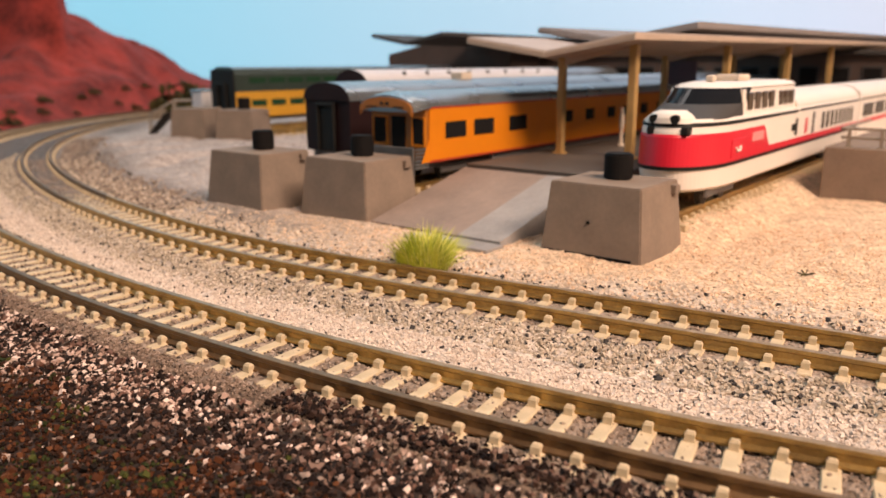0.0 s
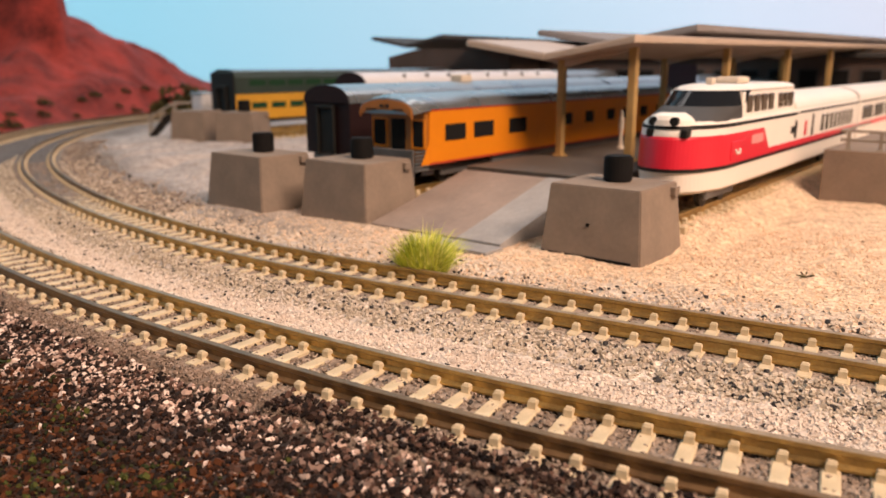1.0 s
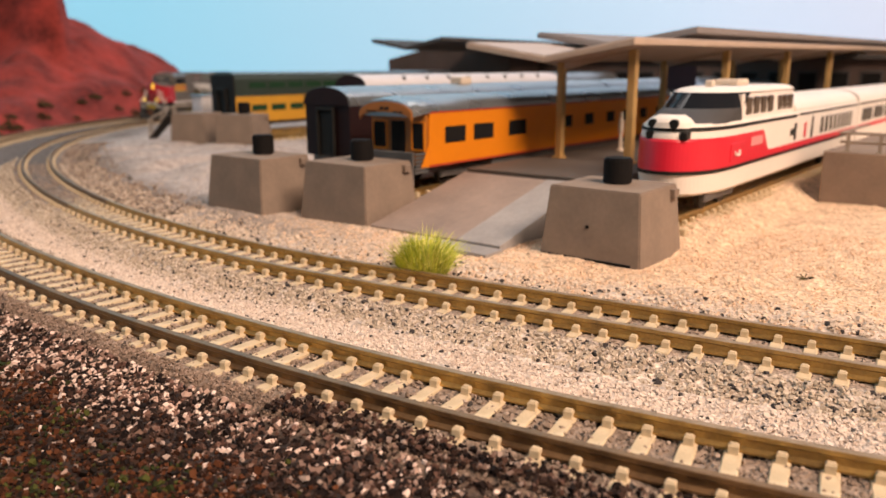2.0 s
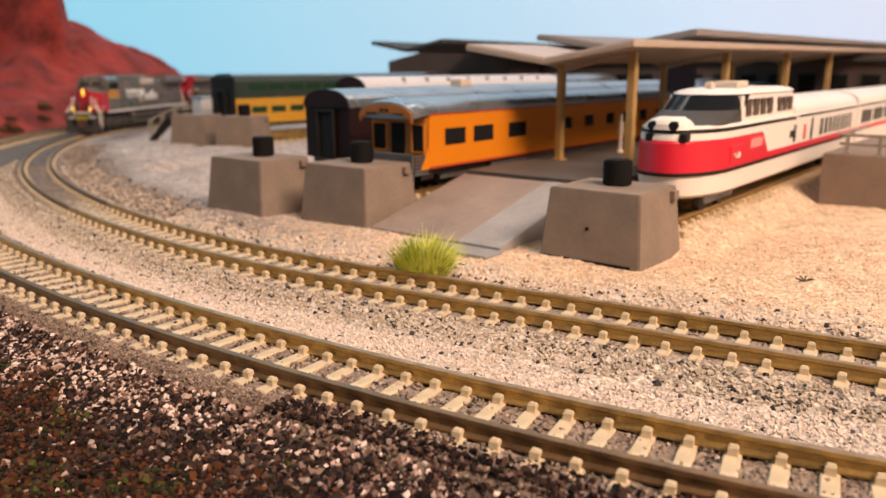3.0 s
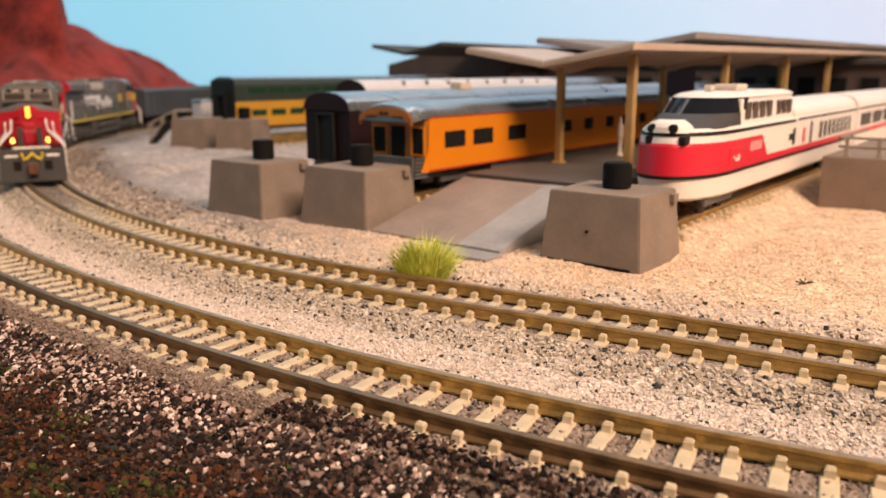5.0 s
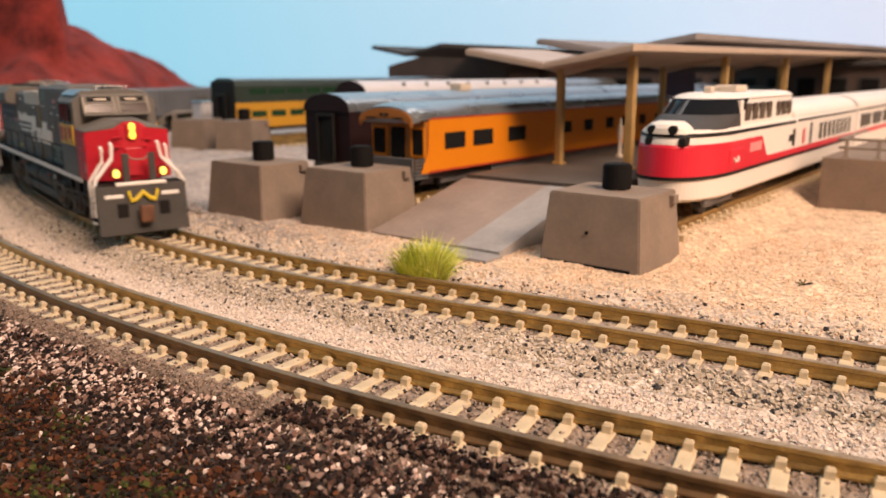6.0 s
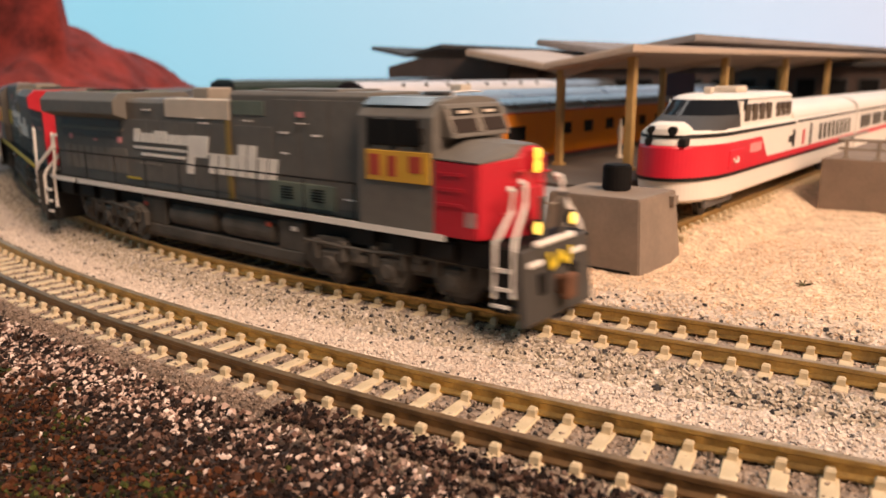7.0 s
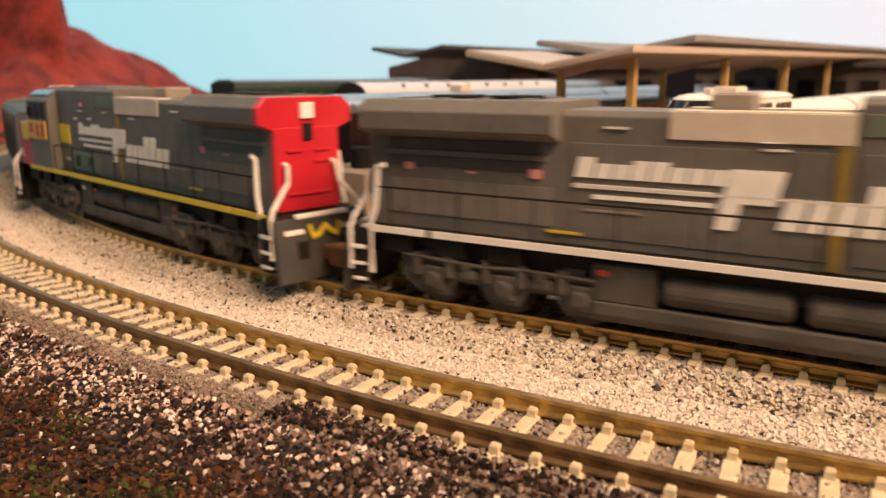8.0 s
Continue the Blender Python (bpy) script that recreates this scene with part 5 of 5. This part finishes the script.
coach(319, 170, 160, 9.6, 6.0, 21.0, 26.2, maroon, roof_silver, "dark maroon heavyweight coach with a grey roof", [(10 + 14 * k, 19 + 14 * k, 12, 17) for k in range(10)])
pale_car = coach(236, 240, 160, 9.6, 6.0, 22, 29.0, maroon, roof_white, "coach with a chalky white roof", [(10 + 14 * k, 19 + 14 * k, 13, 18) for k in range(10)])
for k in range(8):
    bm = bmesh.new()
    cyl(bm, "z", 1.0, 0.8, 25.6, 28.0, c=(26 + k * 16, -7.2), n=12)
    part("roof_vent", bm, turbo_black, pale_car, "small black roof vent")
coach(398, 240, 160, 9.6, 6.0, 22, 29.0, maroon, roof_silver, "coach with a silver roof", [(10 + 14 * k, 19 + 14 * k, 13, 18) for k in range(10)])


def bilevel(u, v):
    ob = coach(u, v, 160, 10, 4.0, 17.4, 18.0, bilevel_yellow, bilevel_green, "green and yellow two-level commuter coach", [(10 + 13 * k, 20 + 13 * k, 9.6, 13.0) for k in range(11)], win_m=pane_green, group="two-level coaches")
    part("upper_body", prism([(-10.05, 17.4), (10.05, 17.4), (10.05, 26.0), (8.4, 28.8), (5, 29.8), (-5, 29.8), (-8.4, 28.8), (-10.05, 26)], "x", 0, 160, bev=0.2), bilevel_green, ob, "dark green upper level")
    for s in (-1, 1):
        for k in range(11):
            part("upper_window", boxes((9 + 13 * k, 20 + 13 * k, s * 10.1 - 0.12, s * 10.1 + 0.12, 21.5, 24.6)), pane_green, ob, "green tinted window")
    part("roof_walk", prism([(-8.2, 28.9), (-5, 29.85), (5, 29.85), (8.2, 28.9), (8.2, 29.1), (5, 30.1), (-5, 30.1), (-8.2, 29.1)], "x", 0.5, 159.5), roof_silver, ob, "grey roof sheet")
    part("end_wall", boxes((-0.9, 0.1, -10, 10, 4, 28.4), bev=0.3), turbo_black, ob, "sooty black coach end")
    part("diaphragm", boxes((-2.4, -0.8, -4.4, -3.0, 4, 21), (-2.4, -0.8, 3.0, 4.4, 4, 21), (-2.4, -0.8, -4.4, 4.4, 20, 22), bev=0.4), turbo_black, ob)
    return ob


bilevel(247, 346)
bilevel(409, 346)


# ---------------------------------------------------------------- turbine railcar
def plan(front, back, w, ln=25.0, n=38, k=2.3):
    """Outline of a bullet-nosed car seen from above."""
    pts = []
    for a in np.linspace(-math.pi / 2, math.pi / 2, n):
        c, s = math.cos(a), math.sin(a)
        pts.append((front + ln * (1 - abs(c) ** (2 / k)), w * math.copysign(abs(s) ** (2 / k), s)))
    return [(back, -w)] + pts + [(back, w)]


def stack(rows, ln=21.0):
    """Plan outlines stacked by height: (z, front, back, half width)."""
    return tidy(loft(bmesh.new(), [[(x, y, z) for x, y in plan(f + 4.5, b, w, ln)] for z, f, b, w in rows]))


def railcar():
    ob = thing("turbine_railcar", st(154, 67.5, 4.5), "white turbine railcar with a red band and raised cab", "train", "white railcar train")
    L = 154.5
    part("skirt", stack([(3.6, 3.0, L, 8.2), (4.4, 1.2, L, 9.2), (9.0, 0.3, L, 9.6)]), turbo_white, ob, "cream-white lower skirt")
    part("black_line", stack([(8.7, -0.05, L, 9.72), (9.5, -0.05, L, 9.72)]), turbo_black, ob)
    part("body", stack([(9.4, 0.2, L, 9.55), (17, 1.0, L, 9.6), (18.9, 1.7, L, 9.55), (19.5, 2.8, L, 9.2)]), turbo_white, ob)
    part("red_band", stack([(9.46, 0.05, 52, 9.68), (15.8, 0.6, 46, 9.72), (16.4, 0.9, 45, 9.70)]), turbo_red, ob, "red front band")
    part("red_stripe", boxes((44, L, -9.68, 9.68, 9.46, 11.0)), turbo_red, ob, "thin red stripe")
    part("belt_line", stack([(18.0, 1.2, 75, 9.62), (18.05, 1.1, 75, 9.72), (18.8, 1.5, 75, 9.68)]), turbo_black, ob, "black belt line")
    part("belt_line", boxes((78, L, -9.7, 9.7, 18.3, 18.9)), turbo_black, ob, "black belt line")
    arc = [(9.4 * math.cos(a), 18.8 + 5.1 * math.sin(a) ** 0.75) for a in np.linspace(0, math.pi, 17)]
    bm = bmesh.new()
    loft(bm, [[(75, y, 18.8 + (z - 18.8) * 0.96) for y, z in arc], [(77, y, z) for y, z in arc], [(L - 0.6, y, z) for y, z in arc], [(L, y * 0.96, 18.8 + (z - 18.8) * 0.95) for y, z in arc]])
    part("roof", tidy(bm), turbo_white, ob)
    # raised cab
    part("cab", stack([(19.2, 15, 75, 8.5), (22.0, 16.5, 75, 8.4), (25.5, 20.5, 75, 7.9), (25.8, 18.2, 75, 8.3), (26.6, 20.0, 74, 7.4), (27.0, 23, 72, 5.8)], 13.0), turbo_white, ob)
    part("windshield", stack([(22.3, 13.2, 30.2, 8.72), (25.75, 18.2, 30.4, 8.42)], 14.0), pane_screen, ob, "wrap-round dark windshield")
    part("black_hood", stack([(19.3, 4.4, 30.2, 9.0), (20.2, 7.0, 30.2, 8.95), (22.35, 13.1, 30.2, 8.76)], 14.0), hood_grey, ob, "black anti-glare hood")
    part("windshield_post", boxes((30.0, 32.0, -8.8, 8.8, 19.4, 25.4), bev=0.2), turbo_white, ob)
    for s in (-1, 1):
        for k in range(4):
            y = s * 8.5
            part("cab_window", boxes((34.4 + k * 5.6, 38.2 + k * 5.6, y - 0.28, y + 0.28, 20.4, 24.6), bev=0.25), pane_bronze, ob)
        for k in range(3):
            part("cab_window", boxes((60.0 + k * 4.8, 63.4 + k * 4.8, s * 8.5 - 0.28, s * 8.5 + 0.28, 20.6, 24.4), bev=0.25), pane_bronze, ob)
        for k in range(8):
            part("window", boxes((103 + k * 5.6, 106.0 + k * 5.6, s * 9.6 - 0.16, s * 9.6 + 0.16, 11.8, 16.8), bev=0.15), pane_dark, ob)
        part("door_edge", boxes((92, 93.6, s * 9.62 - 0.14, s * 9.62 + 0.14, 11.2, 17.4), bev=0.1), turbo_black, ob)
        part("emblem", boxes((70, 75, s * 9.62 - 0.12, s * 9.62 + 0.12, 13.2, 15.0), (73.6, 75.6, s * 9.62 - 0.12, s * 9.62 + 0.12, 11.8, 16.4)), turbo_black, ob, "plain dark emblem shape")
        part("emblem", boxes((84, 86, s * 9.62 - 0.12, s * 9.62 + 0.12, 11.8, 16.0)), turbo_red, ob, "plain red emblem shape")
        part("lettering", boxes((36, 45, s * 9.74 - 0.1, s * 9.74 + 0.1, 13.0, 15.2)), mat_pink, ob, "pale lettering as a plain bar")
        d = part("access_panel", boxes((22.0, 31.0, s * 9.62 - 0.2, s * 9.62 + 0.2, 10.4, 14.6), bev=0.12), turbo_red, ob)
        part("handle", tube(bmesh.new(), [(24.5, s * 9.95, 12.6), (25, s * 10.1, 11.8), (27, s * 10.1, 11.8), (27.5, s * 9.95, 12.8)], 0.28, 6), turbo_white, d)
    # lamp fairing on the nose
    part("lamp_fairing", stack([(18.7, 0.9, 11, 5.4), (19.9, 1.0, 11, 5.0), (20.8, 1.6, 11, 4.0), (21.4, 2.8, 10, 2.6)], 4.5), turbo_white, ob)
    for y in (-2.5, 2.2):
        bm = bmesh.new()
        cyl(bm, "x", 1.0, 1.05, 5.6, 9, c=(y, 19.6), n=18)
        part("headlamp", bm, turbo_black, ob, "dark round headlamp")
    for y in (-4.6, 2.8):
        part("marker_lamp", boxes((5.6 if y > 0 else 6.2, 10, y - 0.9, y + 0.9, 16.2, 18.0), bev=0.3), turbo_black, ob)
    part("roof_vent", boxes((44, 52, -3, 3, 27.0, 28.6), bev=0.3), panel_tan, ob)
    part("roof_vent", boxes((30, 32, -1.6, 0.4, 27.0, 28.6), bev=0.3), panel_tan, ob)
    bogie(ob, 24, -0.2)
    bogie(ob, 132, -0.2)
    for k in range(2):
        c = thing("railcar_coach", st(311.8 + k * 121, 67.5, 4.5), "white railcar coach with a red stripe", "train", "white railcar train")
        part("body", boxes((0, 118, -9.5, 9.5, 4.0, 20), bev=0.4), turbo_white, c)
        part("roof", prism(arc, "x", 0.3, 117.6), turbo_white, c)
        part("gangway", boxes((-3.4, 0.1, -8.0, 8.0, 4.5, 21.6), bev=0.4), turbo_black, c, "dark ribbed gangway")
        part("red_stripe", boxes((1, 117, -9.6, 9.6, 9.46, 11.0)), turbo_red, c)
        part("belt_line", boxes((1, 117, -9.6, 9.6, 18.3, 18.9)), turbo_black, c)
        for s in (-1, 1):
            for j in range(5):
                part("window", boxes((6 + j * 22, 24 + j * 22, s * 9.5 - 0.16, s * 9.5 + 0.16, 12.0, 16.8), bev=0.15), pane_dark, c)
        bogie(c, 14, -0.2)
        bogie(c, 104, -0.2)


railcar()


# ---------------------------------------------------------------- grass tuft and small growth
def tuft(x, y, r, h, n, name, label, material, seed):
    rng = random.Random(seed)
    bm = bmesh.new()
    for i in range(n):
        a, q = rng.uniform(0, math.tau), r * 0.55 * math.sqrt(rng.random())
        bx, by = q * math.cos(a), q * math.sin(a)
        lean = rng.uniform(0.2, 1.1) * r * 0.95 * (0.35 + q / r)
        b = a + rng.uniform(-0.9, 0.9)
        ht = h * rng.uniform(0.45, 1.05) * (1.1 - 0.75 * q / r)
        w = rng.uniform(0.07, 0.15)
        px, py = -math.sin(b + 0.6) * w, math.cos(b + 0.6) * w
        mid = (bx + lean * 0.35 * math.cos(b), by + lean * 0.35 * math.sin(b), ht * 0.6)
        tip = (bx + lean * math.cos(b), by + lean * math.sin(b), ht)
        v = [bm.verts.new(p) for p in ((bx - px, by - py, 0), (bx + px, by + py, 0), (mid[0] + px * 0.8, mid[1] + py * 0.8, mid[2]), (mid[0] - px * 0.8, mid[1] - py * 0.8, mid[2]), tip)]
        bm.faces.new((v[0], v[1], v[2], v[3]))
        bm.faces.new((v[3], v[2], v[4]))
    ob = part(name, bm, material, m=mm(x, y, relief(np.array([x]), np.array([y]))[0] - 0.1))
    return tagged(ob, label, "plant")


tuft_green = grains("tuft_blades", [(0.35, (0.62, 0.62, 0.09)), (0.25, (0.48, 0.54, 0.07)), (0.28, (0.74, 0.70, 0.20)), (0.12, (0.26, 0.34, 0.05))], rough=0.6)
bush_green = grains("bush_leaves", [(0.4, (0.06, 0.05, 0.02)), (0.4, (0.09, 0.075, 0.03)), (0.2, (0.035, 0.03, 0.015))])
tuft(-3.6, 138.3, 7.4, 9.2, 1500, "grass_tuft", "bright yellow-green static grass tuft on sand", tuft_green, 4)


def bush(x, y, r, seed, z=None):
    """A low desert shrub: short stems and many small leaf clumps."""
    rng = random.Random(seed)
    base = hill_height(x, y) if z is None else z
    ob = thing("bush", mm(x, y, base - 0.5), "dark olive desert shrub of clumped foam", "bush", "desert shrubs")
    bm = bmesh.new()
    for k in range(5):
        a = rng.uniform(0, math.tau)
        tube(bm, [(0, 0, 0), (math.cos(a) * r * 0.3, math.sin(a) * r * 0.3, r * 0.5)], r * 0.05, 5)
    part("stem", bm, frame_black, ob)
    bm = bmesh.new()
    for k in range(120):
        a, q, h = rng.uniform(0, math.tau), r * math.sqrt(rng.random()), rng.random()
        p = Vector((math.cos(a) * q, math.sin(a) * q, r * (0.15 + 0.75 * h * (1 - (q / r) ** 2))))
        e = r * rng.uniform(0.10, 0.22)
        d = [Vector((rng.gauss(0, 1), rng.gauss(0, 1), rng.gauss(0, 1))).normalized() * e for _ in range(4)]
        v = [bm.verts.new(p + t) for t in d]
        for f in ((0, 1, 2), (0, 2, 3), (0, 3, 1), (1, 3, 2)):
            bm.faces.new([v[j] for j in f])
    part("foliage", bm, bush_green, ob)


shrubs = random.Random(8)
for n in range(22):
    bx, by, _ = on_line(FAR_LINE, 425 + n * 15 + shrubs.uniform(-6, 6), -58 - shrubs.uniform(0, 26) ** 1.0)
    bush(float(bx), float(by), shrubs.uniform(3.5, 7.5), 40 + n)
for n, (x, y, q) in enumerate([(-250, 860, 12), (-225, 920, 14), (-200, 960, 13), (-170, 990, 14), (-212, 640, 27), (-192, 610, 24)]):
    bush(x, y, q, 80 + n, SAND)


def filler_building():
    # Building and windows are added to fill the dark background behind the platforms.
    ob = thing("filler_building", st(470, 245, 0), "added long dark brown building filling in behind the platforms", "building")
    part("wall", boxes((0, 60, -190, 110, SAND, 40), bev=0.3), building_brown, ob)
    part("roof", boxes((-3, 63, -193, 113, 40, 42.5), bev=0.3), canopy_dark, ob)
    # Dark block stands in for the shaded underside of the far canopy.
    part("shade_block", prism([(44, SAND), (152, SAND), (152, 42.5), (100, 52.5), (44, 52.5)], "x", -40, -4, bev=0.2), building_brown, ob, "added dark block with a sloped end for the far canopy's shaded underside")
    for k in range(18):
        y = -182 + k * 16
        w = part("window", boxes((-0.4, 0.3, y, y + 9, 20, 33), bev=0.1), pane_dark, ob)
        part("window_frame", boxes((-0.6, 0.2, y - 0.8, y, 19, 34), (-0.6, 0.2, y + 9, y + 9.8, 19, 34), (-0.6, 0.2, y, y + 9, 33, 34), (-0.6, 0.2, y, y + 9, 19, 20)), canopy_dark, w)


building_brown = mat("building_brown", (0.085, 0.055, 0.045), 0.85, var=0.25, scale=0.05, bump=0.1)
filler_building()


def platform_sign(u, v):
    ob = thing("platform_sign", st(u, v, 9.5), "dark violet platform sign on a post", "sign")
    part("post", boxes((-0.6, 0.6, -0.6, 0.6, 0, 26), bev=0.1), post_ochre, ob)
    part("panel", boxes((-1.0, -0.5, -7, 5, 18, 27), bev=0.1), sign_violet, ob, "blank violet panel")


sign_violet = mat("sign_violet", (0.10, 0.06, 0.085), 0.6, var=0.15, scale=0.1)
platform_sign(300, 121)


def bollard(u, v, z, h, label, top_m):
    ob = thing("bollard", st(u, v, z), label, "bollard")
    bm = bmesh.new()
    prof = [(1.15, 0), (1.15, 0.7), (0.6, 1.0), (0.55, h * 0.45), (0.85, h * 0.5), (0.8, h * 0.8), (0.45, h * 0.84), (0.6, h * 0.92), (0.3, h)]
    loft(bm, [[(r * math.cos(k * math.tau / 12), r * math.sin(k * math.tau / 12), q) for k in range(12)] for r, q in prof])
    part("body", tidy(bm), top_m, ob)


bollard(232, 112, 9.5, 12.5, "small cream and rose platform bollard", panel_tan)
# Plain post added for a small white upright of unknown kind.
bollard(149, 171.8, SAND, 12.5, "small plain white post between the blocks", white_paint)


def relay_box(u, v):
    ob = thing("relay_box", st(u, v, SAND), "pale grey lineside relay cabinet", "cabinet")
    part("body", boxes((-5, 5, -5, 5, 0, 22), bev=0.4), roof_white, ob)
    part("lid", boxes((-5.6, 5.6, -5.6, 5.6, 22, 23), bev=0.3), roof_silver, ob)
    part("door", boxes((-5.3, -4.9, -3.8, 3.8, 2, 20), bev=0.15), roof_white, ob)


relay_box(262, 386)


def lineside_rail(u, v):
    ob = thing("fence", st(u, v, SAND), "thin dark pipe fence beside the end of the tracks", "fence")
    for k in range(5):
        part("post", boxes((k * 9 - 0.4, k * 9 + 0.4, -0.4, 0.4, 0, 12)), rail_grey, ob)
    for z in (11.6, 6.5):
        part("bar", tube(bmesh.new(), [(-0.5, 0, z), (36.5, 0, z)], 0.4), rail_grey, ob)


lineside_rail(226, 346)


def steel_stair(x, y):
    """A dark little stair up to the fenced end of the tracks."""
    ob = thing("stair", mm(x, y, SAND, 0, 0, 12), "dark steel stair with a pipe railing", "stair")
    for yy in (-4.5, 4.5):
        part("stringer", prism([(0, 0), (3, 0), (14, 11.5), (14, 13.5), (11, 13.5)], "y", yy - 0.5, yy + 0.5), frame_black, ob)
        for k in range(3):
            part("railing_post", boxes((3 + k * 6, 3.8 + k * 6, yy - 0.4, yy + 0.4, 3 + k * 4.5, 13 + k * 3.2)), rail_grey, ob)
        part("handrail", tube(bmesh.new(), [(3.4, yy, 12.8), (15.4, yy, 19.2), (24, yy, 19.2)], 0.45), rail_grey, ob)
    for k in range(6):
        part("tread", boxes((1.2 + k * 2.0, 3.4 + k * 2.0, -4.4, 4.4, 1.4 + k * 2.0, 1.9 + k * 2.0)), pilot_grey, ob)


steel_stair(-151, 390)


def twig(x, y, seed):
    rng = random.Random(seed)
    bm = bmesh.new()
    for k in range(7):
        a = rng.uniform(0, math.tau)
        l = rng.uniform(0.8, 2.0)
        tube(bm, [(0, 0, 0.1), (math.cos(a) * l * 0.5, math.sin(a) * l * 0.5, 0.5), (math.cos(a) * l, math.sin(a) * l, rng.uniform(0.3, 0.9))], 0.13, 5)
    ob = part("twig", bm, bush_green, m=mm(x, y, relief(np.array([x]), np.array([y]))[0]))
    tagged(ob, "dry dark twig lying on the sand", "twig")


twig(65.3, 133.0, 3)


# ---------------------------------------------------------------- what moves
SPEED, AT_SEVEN = 106.2, 67.4 + 63.5


def rides(s, span):
    """Pose of a car whose two bogies stand on the far track at s +- span."""
    ax, ay, _ = on_line(FAR_LINE, s - span)
    bx, by, _ = on_line(FAR_LINE, s + span)
    return mm((ax + bx) / 2, (ay + by) / 2, FAR_Z, 0, 0, math.degrees(math.atan2(ay - by, ax - bx)))


def motions():
    times = [i / 10 for i in range(81)]
    at = lambda t: AT_SEVEN + SPEED * (7.0 - t) - float(np.interp(t, (0, 4.5, 5.2, 6.0, 6.6, 7.0, 7.5, 8.0), (0, 0, 1.3, 2.7, 2.7, 1.2, 0.2, -0.3)))
    turn_back = pose(0, 0, 0, 0, 0, 180)
    walk(lead, [(t, rides(at(t), 42)) for t in times])
    walk(second, [(t, rides(at(t) + 144.5, 42) @ turn_back) for t in times])
    gap = 144.5 + 72
    for c, ln in zip(cars, (96, 110, 110)):
        gap += ln / 2 + 4
        mid = gap
        walk(c, [(t, rides(at(t) + mid, ln / 2 - 14)) for t in times])
        gap += ln / 2 + 4
    for ob, mid, way in ((lead, 0.0, 1), (second, 144.5, -1)):
        for tr in [o for o in ob.children if o.name.startswith("truck")]:
            x = 42.0 if tr.matrix_basis.translation.x > 0 else -42.0
            rows = []
            for t in times:
                s = at(t) + mid
                hx, hy, h = on_line(FAR_LINE, s - x * way)
                body = rides(s, 42).to_euler().z
                turn = math.degrees(h + math.pi - body)
                turn = (turn + 180) % 360 - 180
                rows.append((t, mm(x, 0, 0, 0, 0, turn)))
            walk(tr, rows)
    steps = [i / 30 for i in range(241)]
    for i, w in enumerate(turning):
        way = 1 if i < 6 else -1
        x = w.matrix_basis.translation.copy()
        walk(w, [(t, Matrix.Translation(x) @ pose(0, 0, 0, 0, way * (math.degrees(SPEED * t / 3.3)) % 360, 0)) for t in steps])


motions()
